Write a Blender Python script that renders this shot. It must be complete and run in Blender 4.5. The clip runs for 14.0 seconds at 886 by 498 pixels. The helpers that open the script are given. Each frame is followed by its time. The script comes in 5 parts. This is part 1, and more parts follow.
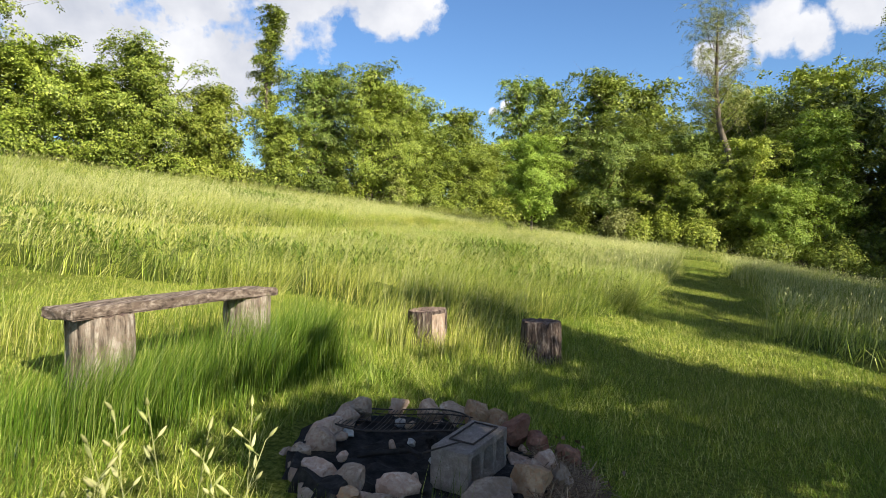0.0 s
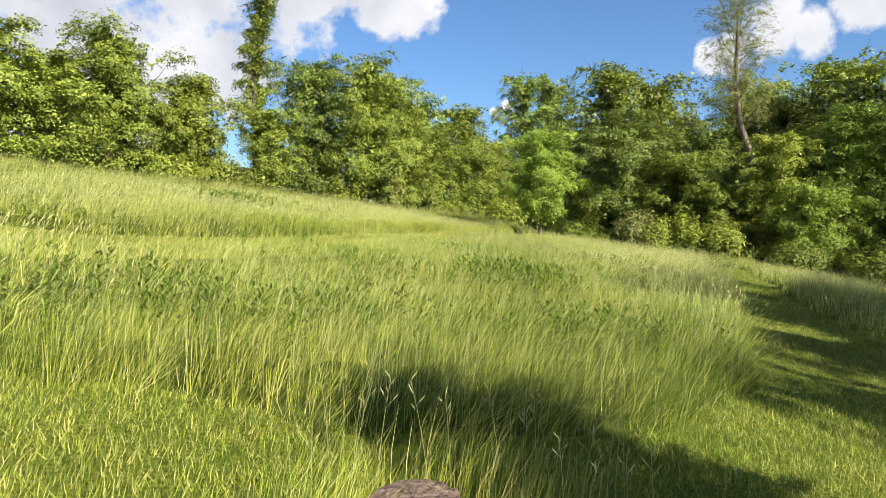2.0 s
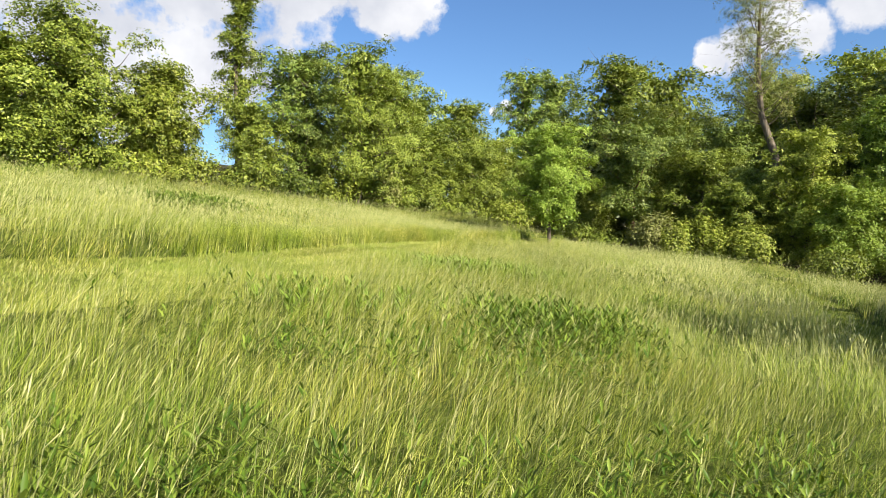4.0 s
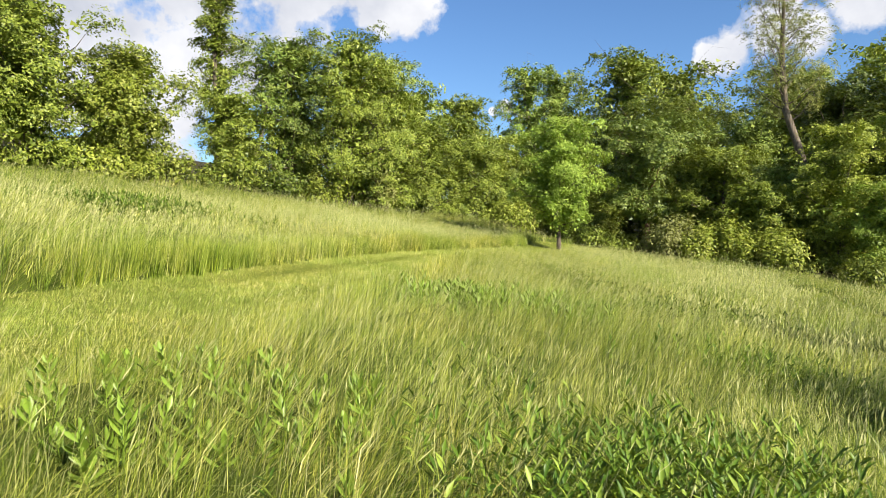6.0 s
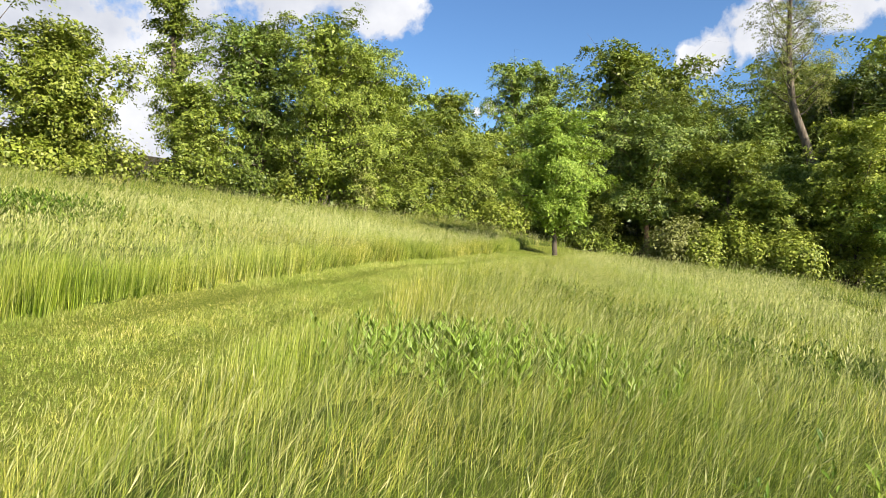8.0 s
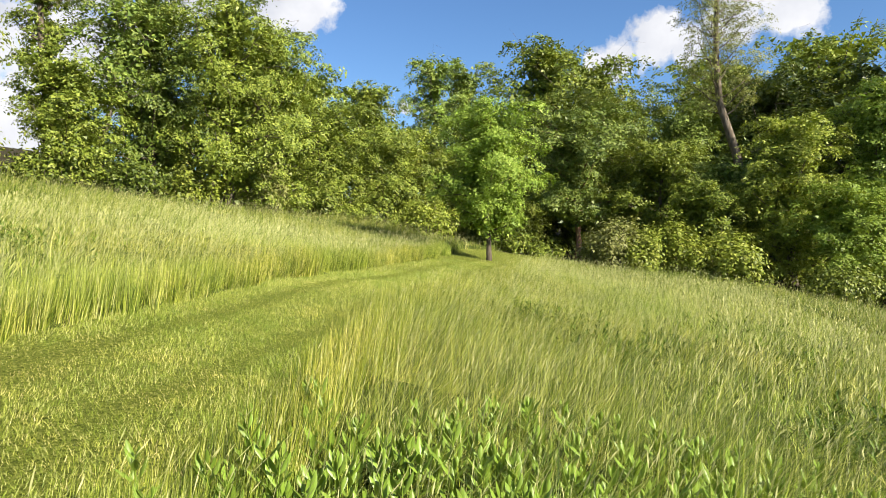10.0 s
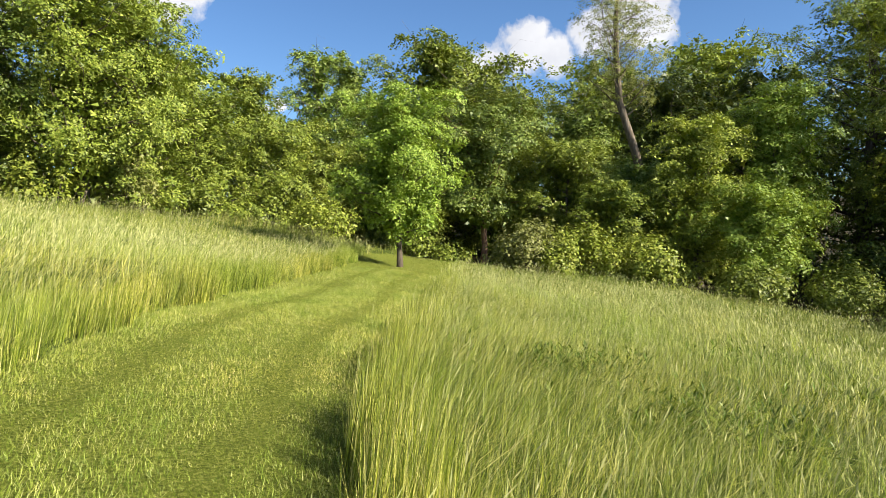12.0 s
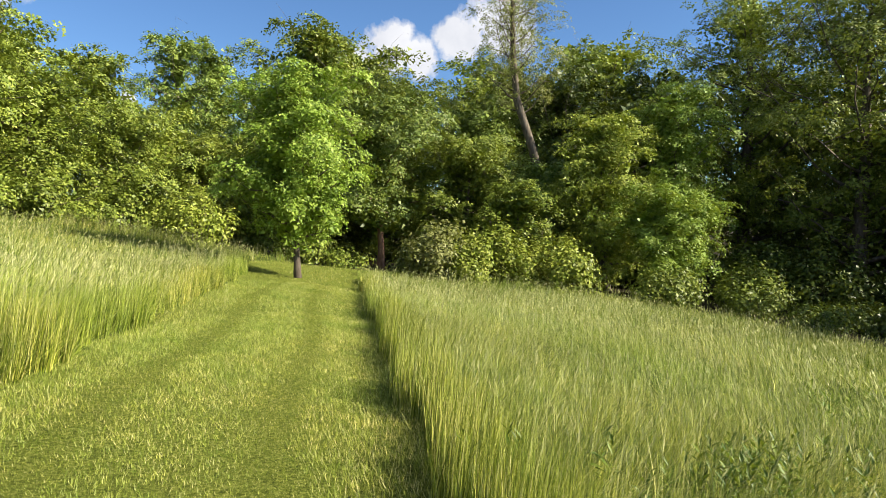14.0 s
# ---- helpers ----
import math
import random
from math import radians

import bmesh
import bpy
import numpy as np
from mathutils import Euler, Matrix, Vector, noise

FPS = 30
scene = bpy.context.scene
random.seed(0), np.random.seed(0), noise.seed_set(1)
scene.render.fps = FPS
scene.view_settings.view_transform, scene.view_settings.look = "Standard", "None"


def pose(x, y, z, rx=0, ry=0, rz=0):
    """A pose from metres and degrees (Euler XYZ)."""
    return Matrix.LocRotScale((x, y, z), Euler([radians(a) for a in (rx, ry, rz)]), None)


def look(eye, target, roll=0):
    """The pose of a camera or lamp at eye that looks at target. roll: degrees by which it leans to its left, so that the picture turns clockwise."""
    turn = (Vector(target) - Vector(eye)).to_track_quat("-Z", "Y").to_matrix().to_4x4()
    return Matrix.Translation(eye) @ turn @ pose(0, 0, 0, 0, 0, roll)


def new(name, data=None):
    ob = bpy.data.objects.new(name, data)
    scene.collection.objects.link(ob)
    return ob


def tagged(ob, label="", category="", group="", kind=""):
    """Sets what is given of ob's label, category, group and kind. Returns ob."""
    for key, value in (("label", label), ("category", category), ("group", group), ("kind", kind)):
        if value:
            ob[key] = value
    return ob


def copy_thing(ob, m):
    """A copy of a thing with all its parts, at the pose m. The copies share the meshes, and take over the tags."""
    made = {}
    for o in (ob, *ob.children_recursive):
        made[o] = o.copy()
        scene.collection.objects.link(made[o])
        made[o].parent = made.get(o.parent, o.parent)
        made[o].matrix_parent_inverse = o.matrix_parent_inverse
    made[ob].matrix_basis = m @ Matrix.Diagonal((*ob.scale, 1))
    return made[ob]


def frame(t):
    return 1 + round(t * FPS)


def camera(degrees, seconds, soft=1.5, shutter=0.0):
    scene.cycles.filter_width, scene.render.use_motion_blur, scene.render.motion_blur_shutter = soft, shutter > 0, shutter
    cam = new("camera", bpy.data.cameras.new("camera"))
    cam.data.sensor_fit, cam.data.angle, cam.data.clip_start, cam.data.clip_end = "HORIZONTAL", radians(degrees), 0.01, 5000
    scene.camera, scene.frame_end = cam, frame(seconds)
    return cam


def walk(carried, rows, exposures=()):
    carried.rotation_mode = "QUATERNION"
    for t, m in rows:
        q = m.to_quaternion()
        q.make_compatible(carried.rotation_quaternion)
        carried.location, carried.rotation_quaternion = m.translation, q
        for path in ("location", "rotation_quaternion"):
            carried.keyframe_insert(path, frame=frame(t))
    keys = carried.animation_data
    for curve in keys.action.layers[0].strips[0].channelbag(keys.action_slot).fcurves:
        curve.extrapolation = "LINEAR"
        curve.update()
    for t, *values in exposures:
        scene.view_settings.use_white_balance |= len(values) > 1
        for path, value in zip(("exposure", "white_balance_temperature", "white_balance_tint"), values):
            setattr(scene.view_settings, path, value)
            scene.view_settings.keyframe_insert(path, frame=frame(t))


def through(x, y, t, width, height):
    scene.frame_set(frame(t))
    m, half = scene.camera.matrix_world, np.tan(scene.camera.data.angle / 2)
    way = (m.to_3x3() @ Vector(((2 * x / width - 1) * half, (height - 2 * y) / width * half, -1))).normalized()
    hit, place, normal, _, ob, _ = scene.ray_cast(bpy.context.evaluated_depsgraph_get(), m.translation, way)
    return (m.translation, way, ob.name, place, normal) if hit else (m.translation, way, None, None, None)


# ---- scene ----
cam = camera(69.2, 14.0, soft=0.55, shutter=0.1)
METRES, EYE, TILT, LEAN, TURN = 24.0, 1.4, -3.0, 0.0, 0.0
ROWS = [
    (0.0, 0.0, 0.0, 0.0, 0.0, 0.0, -0.0),
    (0.5, -0.0001, 0.0348, 0.0025, 0.02, 0.0, 0.0),
    (1.0, 0.0, 0.0698, 0.0057, 0.04, -0.01, -0.0),
    (1.5, -0.0005, 0.1072, 0.0104, 0.05, 0.01, -0.01),
    (2.0, -0.0013, 0.1434, 0.0141, 0.07, 0.0, -0.0),
    (2.5, -0.0019, 0.1814, 0.0178, 0.07, -0.01, 0.03),
    (3.0, -0.0014, 0.2209, 0.0219, 0.06, -0.0, 0.05),
    (5.5, -0.0013, 0.4063, 0.0403, -0.02, -0.03, 0.01),
    (6.0, -0.0003, 0.4425, 0.0435, -0.04, -0.03, 0.02),
    (6.5, 0.0017, 0.4782, 0.0467, -0.1, -0.02, 0.0),
    (7.0, 0.0027, 0.5126, 0.0497, -0.27, -0.02, -0.0),
    (9.5, -0.0021, 0.6813, 0.0591, -6.26, 0.03, 0.31),
    (10.0, -0.0069, 0.7149, 0.0614, -8.9, 0.01, 0.47),
    (10.5, -0.0117, 0.7482, 0.0634, -11.48, -0.01, 0.62),
    (11.0, -0.0168, 0.7817, 0.0653, -13.96, -0.03, 0.73),
    (11.5, -0.0227, 0.8156, 0.0674, -16.7, -0.05, 0.84),
    (12.0, -0.0275, 0.8491, 0.0697, -19.64, -0.09, 0.96),
    (12.5, -0.0306, 0.8845, 0.0719, -22.63, -0.12, 1.12),
    (13.0, -0.0318, 0.9202, 0.0737, -25.52, -0.14, 1.28),
    (13.5, -0.0321, 0.9574, 0.0756, -28.45, -0.18, 1.42),
    (14.0, -0.0321, 0.9944, 0.0783, -31.4, -0.27, 1.57),
]
walk(cam, [(t, pose(0, 0, EYE, TILT, LEAN, TURN) @ pose(METRES * x, METRES * y, METRES * z, 90 + pitch, roll, yaw)) for t, x, y, z, yaw, pitch, roll in ROWS])

# ---- world, sun ----
SUN_HEADING, SUN_ELEV = 136.0, 33.0     # clockwise from +y, degrees
sun_way = Vector((math.sin(radians(SUN_HEADING)) * math.cos(radians(SUN_ELEV)),
                  math.cos(radians(SUN_HEADING)) * math.cos(radians(SUN_ELEV)), math.sin(radians(SUN_ELEV))))
sun_data = bpy.data.lights.new("sun", "SUN")
sun_data.energy, sun_data.angle, sun_data.color = 5.0, radians(0.5), (1.0, 0.91, 0.74)
sun = new("sun", sun_data)
sun.matrix_world = look(sun_way * 60, (0, 0, 0))
scene.view_settings.exposure = 1.34


def nd(tree, kind, **values):
    n = tree.nodes.new(kind)
    for key, value in values.items():
        n.inputs[key.replace("_", " ")].default_value = value
    return n


def build_world():
    """Blue evening sky with cumulus, clouds laid out by their directions and broken up by noise."""
    world = bpy.data.worlds.new("sky")
    scene.world = world
    world.use_nodes = True
    tree = world.node_tree
    tree.nodes.clear()
    out, back = nd(tree, "ShaderNodeOutputWorld"), nd(tree, "ShaderNodeBackground", Strength=0.046)
    sky = nd(tree, "ShaderNodeTexSky")
    sky.sky_type, sky.sun_disc = "NISHITA", False
    sky.sun_elevation, sky.sun_rotation = radians(SUN_ELEV), radians(SUN_HEADING)
    sky.air_density, sky.dust_density, sky.ozone_density = 1.0, 0.35, 2.5
    where = nd(tree, "ShaderNodeTexCoord")
    link = tree.links.new

    def math_node(op, a, b=None):
        n = nd(tree, "ShaderNodeMath")
        n.operation = op
        for i, v in enumerate((a, b)):
            if v is None:
                continue
            if isinstance(v, (int, float)):
                n.inputs[i].default_value = v
            else:
                link(v, n.inputs[i])
        return n.outputs[0]

    fine = nd(tree, "ShaderNodeTexNoise", Scale=13.0, Detail=9.0, Roughness=0.6)
    wide = nd(tree, "ShaderNodeTexNoise", Scale=4.6, Detail=6.0, Roughness=0.55)
    link(where.outputs["Generated"], fine.inputs["Vector"])
    link(where.outputs["Generated"], wide.inputs["Vector"])
    # cloud centres: heading, height in degrees, radius in degrees
    total = None
    for heading, high, radius in CLOUDS:
        h, e = radians(heading), radians(high)
        spot = (math.sin(h) * math.cos(e), math.cos(h) * math.cos(e), math.sin(e))
        gap = nd(tree, "ShaderNodeVectorMath")
        gap.operation = "DISTANCE"
        link(where.outputs["Generated"], gap.inputs[0])
        gap.inputs[1].default_value = spot
        puff = math_node("SUBTRACT", 0.6, math_node("DIVIDE", gap.outputs["Value"], radians(radius * 1.9)))
        total = puff if total is None else math_node("MAXIMUM", total, puff)
    total = math_node("MAXIMUM", total, -0.6)
    ragged = math_node("ADD", total, math_node("MULTIPLY", math_node("SUBTRACT", fine.outputs["Fac"], 0.5), 1.25))
    ragged = math_node("ADD", ragged, math_node("MULTIPLY", math_node("SUBTRACT", wide.outputs["Fac"], 0.5), 0.6))
    edge = nd(tree, "ShaderNodeValToRGB")
    edge.color_ramp.elements[0].position, edge.color_ramp.elements[1].position = 0.10, 0.26
    link(ragged, edge.inputs["Fac"])
    body = nd(tree, "ShaderNodeValToRGB")
    body.color_ramp.elements[0].position, body.color_ramp.elements[1].position = 0.36, 0.62
    body.color_ramp.elements[0].color, body.color_ramp.elements[1].color = (5.4, 5.7, 6.5, 1), (9.0, 9.0, 9.3, 1)
    link(wide.outputs["Fac"], body.inputs["Fac"])
    mix = nd(tree, "ShaderNodeMix")
    mix.data_type = "RGBA"
    link(edge.outputs["Color"], mix.inputs["Factor"])
    tint = nd(tree, "ShaderNodeMix")
    tint.data_type, tint.blend_type = "RGBA", "MULTIPLY"
    tint.inputs["Factor"].default_value = 1.0
    tint.inputs["B"].default_value = (0.82, 1.07, 1.36, 1)
    link(sky.outputs["Color"], tint.inputs["A"])
    link(tint.outputs["Result"], mix.inputs["A"])
    link(body.outputs["Color"], mix.inputs["B"])
    link(mix.outputs["Result"], back.inputs["Color"])
    link(back.outputs["Background"], out.inputs["Surface"])


CLOUDS = [(-36, 19, 10), (-28, 20, 8), (-22, 19, 8), (-30, 13, 8), (-20.5, 12, 6), (-12, 19.5, 7.5), (-6, 19.5, 6), (-24, 7, 5), (-37, 8, 8), (-46, 14, 12), (5.6, 9.4, 0.55), (4.4, 9.0, 0.4),
          (22.6, 12.6, 1.3), (24.2, 13.4, 2.1), (26.6, 13.9, 2.6), (29.5, 13.6, 1.9), (33, 15.0, 2.6), (37, 16.5, 3.0), (-15, 31, 12), (60, 40, 16), (-80, 25, 18), (120, 22, 18), (-140, 30, 22), (170, 50, 20)]
build_world()


# ---- materials ----
def mat_new(name):
    m = bpy.data.materials.new(name)
    m.use_nodes = True
    m.node_tree.nodes.clear()
    return m, m.node_tree, m.node_tree.links.new


def ramp(tree, fac, stops):
    r = nd(tree, "ShaderNodeValToRGB")
    el = r.color_ramp.elements
    while len(el) < len(stops):
        el.new(0.5)
    for e, (p, c) in zip(el, stops):
        e.position, e.color = p, (*c, 1)
    tree.links.new(fac, r.inputs["Fac"])
    return r.outputs["Color"]


def blend(tree, fac, a, b, mode="MIX"):
    m = nd(tree, "ShaderNodeMix")
    m.data_type, m.blend_type = "RGBA", mode
    for value, key in ((fac, "Factor"), (a, "A"), (b, "B")):
        if isinstance(value, (int, float)):
            m.inputs[key].default_value = value
        elif isinstance(value, tuple):
            m.inputs[key].default_value = (*value, 1)
        else:
            tree.links.new(value, m.inputs[key])
    return m.outputs["Result"]


def noise_tex(tree, scale, detail=4.0, rough=0.55, stretch=None):
    geo = nd(tree, "ShaderNodeNewGeometry")
    n = nd(tree, "ShaderNodeTexNoise", Scale=scale, Detail=detail, Roughness=rough)
    source = geo.outputs["Position"]
    if stretch:
        mp = nd(tree, "ShaderNodeMapping")
        mp.inputs["Scale"].default_value = stretch
        tree.links.new(source, mp.inputs["Vector"])
        source = mp.outputs["Vector"]
    tree.links.new(source, n.inputs["Vector"])
    return n.outputs["Fac"]


def leaf_material(name, stops, through=0.35, rough=0.45, patch=None, patch_scale=0.15, spec=0.12):
    """Thin leaf or blade: colour by leaf and by wide patches; lets some light through."""
    m, tree, link = mat_new(name)
    geo = nd(tree, "ShaderNodeNewGeometry")
    colour = ramp(tree, geo.outputs["Random Per Island"], stops)
    if patch:
        wide = ramp(tree, noise_tex(tree, patch_scale, 4.0, 0.65), [(0.36, patch[0]), (0.5, (1.0, 1.0, 1.0)), (0.64, patch[1])])
        colour = blend(tree, 1.0, colour, wide, "MULTIPLY")
        fine = ramp(tree, noise_tex(tree, patch_scale * 9, 3.0, 0.6), [(0.35, (0.72, 0.80, 0.70)), (0.65, (1.24, 1.16, 1.2))])
        colour = blend(tree, 1.0, colour, fine, "MULTIPLY")
    hue = nd(tree, "ShaderNodeObjectInfo")
    vary = nd(tree, "ShaderNodeMapRange", To_Min=0.64, To_Max=0.98)
    link(hue.outputs["Random"], vary.inputs["Value"])
    hsv = nd(tree, "ShaderNodeHueSaturation")
    link(vary.outputs["Result"], hsv.inputs["Value"])
    link(colour, hsv.inputs["Color"])
    colour = hsv.outputs["Color"]
    front = nd(tree, "ShaderNodeBsdfPrincipled", Roughness=rough)
    front.inputs["Specular IOR Level"].default_value = spec
    link(colour, front.inputs["Base Color"])
    back = nd(tree, "ShaderNodeBsdfTranslucent")
    link(blend(tree, 0.5, colour, (0.30, 0.34, 0.02), "MIX"), back.inputs["Color"])
    mix = nd(tree, "ShaderNodeMixShader", Fac=through)
    link(front.outputs[0], mix.inputs[1])
    link(back.outputs[0], mix.inputs[2])
    out = nd(tree, "ShaderNodeOutputMaterial")
    link(mix.outputs[0], out.inputs["Surface"])
    return m


def solid_material(name, stops, scale=6.0, rough=0.9, bump=0.3, bump_scale=30.0, stretch=None, spec=0.2, second=None, per_object=0.25):
    """Opaque rough surface: colour from noise at two scales, bump from a third."""
    m, tree, link = mat_new(name)
    colour = ramp(tree, noise_tex(tree, scale, 6.0, 0.6, stretch), stops)
    if second:
        f = nd(tree, "ShaderNodeMapRange", From_Min=0.45, From_Max=0.65)
        link(noise_tex(tree, scale * 3.7, 5.0, 0.6), f.inputs["Value"])
        colour = blend(tree, f.outputs["Result"], colour, second)
    info = nd(tree, "ShaderNodeObjectInfo")
    vary = nd(tree, "ShaderNodeMapRange", To_Min=0.82 * (1 - per_object), To_Max=0.82 * (1 + per_object))
    link(info.outputs["Random"], vary.inputs["Value"])
    hsv = nd(tree, "ShaderNodeHueSaturation")
    link(vary.outputs["Result"], hsv.inputs["Value"])
    link(colour, hsv.inputs["Color"])
    b = nd(tree, "ShaderNodeBsdfPrincipled", Roughness=rough)
    b.inputs["Specular IOR Level"].default_value = spec
    link(hsv.outputs["Color"], b.inputs["Base Color"])
    bu = nd(tree, "ShaderNodeBump", Strength=bump, Distance=0.02)
    link(noise_tex(tree, bump_scale, 6.0, 0.65, stretch), bu.inputs["Height"])
    link(bu.outputs["Normal"], b.inputs["Normal"])
    out = nd(tree, "ShaderNodeOutputMaterial")
    link(b.outputs[0], out.inputs["Surface"])
    return m


GRASS = leaf_material("meadow_grass", [(0.0, (0.03, 0.06, 0.006)), (0.3, (0.13, 0.19, 0.02)), (0.55, (0.315, 0.37, 0.042)), (0.78, (0.50, 0.53, 0.115)), (1.0, (0.70, 0.68, 0.27))],
                      0.16, 0.4, ((0.80, 0.92, 0.66), (1.20, 1.10, 1.1)), 0.22, 0.25)
LUSH = leaf_material("lush_grass", [(0.0, (0.02, 0.055, 0.004)), (0.4, (0.075, 0.15, 0.012)), (0.75, (0.17, 0.26, 0.032)), (1.0, (0.38, 0.44, 0.12))], 0.22, 0.4, ((0.75, 0.88, 0.66), (1.16, 1.06, 1.1)), 0.5)
STEM = leaf_material("seed_stem", [(0.0, (0.33, 0.37, 0.12)), (1.0, (0.60, 0.58, 0.28))], 0.25, 0.5)
LAWN = leaf_material("lawn_grass", [(0.0, (0.03, 0.075, 0.006)), (0.35, (0.14, 0.215, 0.018)), (0.7, (0.31, 0.37, 0.055)), (1.0, (0.55, 0.55, 0.20))], 0.24, 0.4, ((0.70, 0.84, 0.62), (1.16, 1.06, 1.2)), 0.5)
PATH_GRASS = leaf_material("mown_path_grass", [(0.0, (0.12, 0.18, 0.022)), (0.35, (0.27, 0.34, 0.048)), (0.7, (0.44, 0.49, 0.105)), (1.0, (0.66, 0.65, 0.28))], 0.22, 0.4, ((0.72, 0.82, 0.66), (1.18, 1.06, 1.15)), 0.6)
WEED = leaf_material("weed_leaf", [(0.0, (0.045, 0.105, 0.009)), (0.6, (0.12, 0.21, 0.02)), (1.0, (0.29, 0.38, 0.058))], 0.32, 0.4, spec=0.3)
MILKWEED = leaf_material("milkweed_leaf", [(0.0, (0.10, 0.20, 0.018)), (0.6, (0.23, 0.35, 0.045)), (1.0, (0.46, 0.55, 0.15))], 0.28, 0.38, spec=0.35)
LEAF = {
    "wood": leaf_material("wood_leaf", [(0.0, (0.10, 0.15, 0.017)), (0.6, (0.22, 0.285, 0.034)), (1.0, (0.40, 0.45, 0.085))], 0.20, 0.48, spec=0.3),
    "bright": leaf_material("bright_leaf", [(0.0, (0.11, 0.20, 0.015)), (0.5, (0.26, 0.39, 0.045)), (1.0, (0.44, 0.55, 0.11))], 0.28, 0.48, spec=0.3),
    "yellow": leaf_material("yellow_leaf", [(0.0, (0.138, 0.194, 0.018)), (0.5, (0.275, 0.338, 0.037)), (1.0, (0.463, 0.500, 0.100))], 0.22, 0.48, spec=0.3),
    "cool": leaf_material("cool_leaf", [(0.0, (0.085, 0.145, 0.022)), (0.5, (0.19, 0.272, 0.042)), (1.0, (0.36, 0.435, 0.10))], 0.2, 0.48, spec=0.3),
    # wood leaf again, darkened in colour for the shade inside the wood
    "dark": leaf_material("shaded_leaf", [(0.0, (0.045, 0.075, 0.010)), (0.6, (0.105, 0.15, 0.018)), (1.0, (0.21, 0.26, 0.04))], 0.15, 0.45, spec=0.3),
    "pale": leaf_material("pale_leaf", [(0.0, (0.168, 0.192, 0.048)), (0.5, (0.276, 0.300, 0.084)), (1.0, (0.432, 0.432, 0.168))], 0.30, 0.5, spec=0.25),
}
BARK = solid_material("bark", [(0.3, (0.07, 0.055, 0.04)), (0.55, (0.16, 0.13, 0.10)), (0.75, (0.27, 0.23, 0.19))], 7.0, 0.9, 0.8, 22.0, (1, 1, 0.25))
PALE_BARK = solid_material("pale_bark", [(0.3, (0.14, 0.11, 0.085)), (0.55, (0.26, 0.22, 0.18)), (0.75, (0.38, 0.34, 0.29))], 6.0, 0.9, 0.6, 18.0, (1, 1, 0.25))
RED_BARK = solid_material("reddish_bark", [(0.3, (0.12, 0.065, 0.045)), (0.55, (0.24, 0.14, 0.10)), (0.75, (0.36, 0.24, 0.18))], 7.0, 0.9, 0.6, 22.0, (1, 1, 0.25))
# undergrowth green, with the shade under the blades put into the colour
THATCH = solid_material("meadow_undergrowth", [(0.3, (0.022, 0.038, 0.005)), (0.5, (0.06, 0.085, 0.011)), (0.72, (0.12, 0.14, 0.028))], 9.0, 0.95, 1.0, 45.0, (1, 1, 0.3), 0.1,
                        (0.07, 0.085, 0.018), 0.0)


def ground_material():
    """Mown turf, with leaf litter and bare soil where the attribute 'litter' says wood floor."""
    m, tree, link = mat_new("ground_turf")
    turf = ramp(tree, noise_tex(tree, 36.0, 8.0, 0.75), [(0.38, (0.075, 0.10, 0.012)), (0.5, (0.18, 0.22, 0.028)), (0.62, (0.34, 0.37, 0.08))])
    patch = nd(tree, "ShaderNodeMapRange", From_Min=0.42, From_Max=0.68, To_Max=0.35)
    link(noise_tex(tree, 0.7, 4.0), patch.inputs["Value"])
    turf = blend(tree, patch.outputs["Result"], turf, (0.20, 0.225, 0.04))
    soil = ramp(tree, noise_tex(tree, 9.0, 8.0, 0.7), [(0.3, (0.025, 0.02, 0.012)), (0.55, (0.06, 0.05, 0.028)), (0.75, (0.10, 0.10, 0.03))])
    at = nd(tree, "ShaderNodeAttribute")
    at.attribute_name = "litter"
    colour = blend(tree, 1.0, blend(tree, at.outputs["Fac"], turf, soil), (0.82, 0.82, 0.82), "MULTIPLY")
    b = nd(tree, "ShaderNodeBsdfPrincipled", Roughness=0.95)
    b.inputs["Specular IOR Level"].default_value = 0.1
    link(colour, b.inputs["Base Color"])
    bu = nd(tree, "ShaderNodeBump", Strength=1.0, Distance=0.05)
    link(noise_tex(tree, 90.0, 6.0, 0.7), bu.inputs["Height"])
    link(bu.outputs["Normal"], b.inputs["Normal"])
    out = nd(tree, "ShaderNodeOutputMaterial")
    link(b.outputs[0], out.inputs["Surface"])
    return m


# ---- the lie of the land ----
def ground_h(x, y):
    """Hillside that rises to the west and falls to the wood in the east; flattens far out."""
    x, y = np.asarray(x, float), np.asarray(y, float)
    u = np.tanh(x / 60) * 60 / 20
    v = np.tanh((y - 25) / 80) * 80 / 25
    z = (0.59 - 2.833 * u + 0.394 * v + 0.385 * u * u - 0.539 * u * v - 0.023 * v * v + 0.008 * u ** 3 + 0.368 * u * u * v
         + 0.118 * u * v * v + 0.128 * v ** 3)
    z = np.where(z > 0, np.tanh(z / 14) * 14, np.tanh(z / 5) * 5)
    z = z + 0.30 * np.exp(-((x - 0.3) / 5.5) ** 2 - ((y - 53) / 7.5) ** 2)
    z = z - 0.055 * np.clip(x - 12, 0, 16) * np.clip((46 - y) / 10, 0.0, 1.2)
    return z + 0.03 * np.sin(0.9 * x + 0.4) * np.sin(0.7 * y + 1.1) + 0.02 * np.sin(2.1 * x - y)


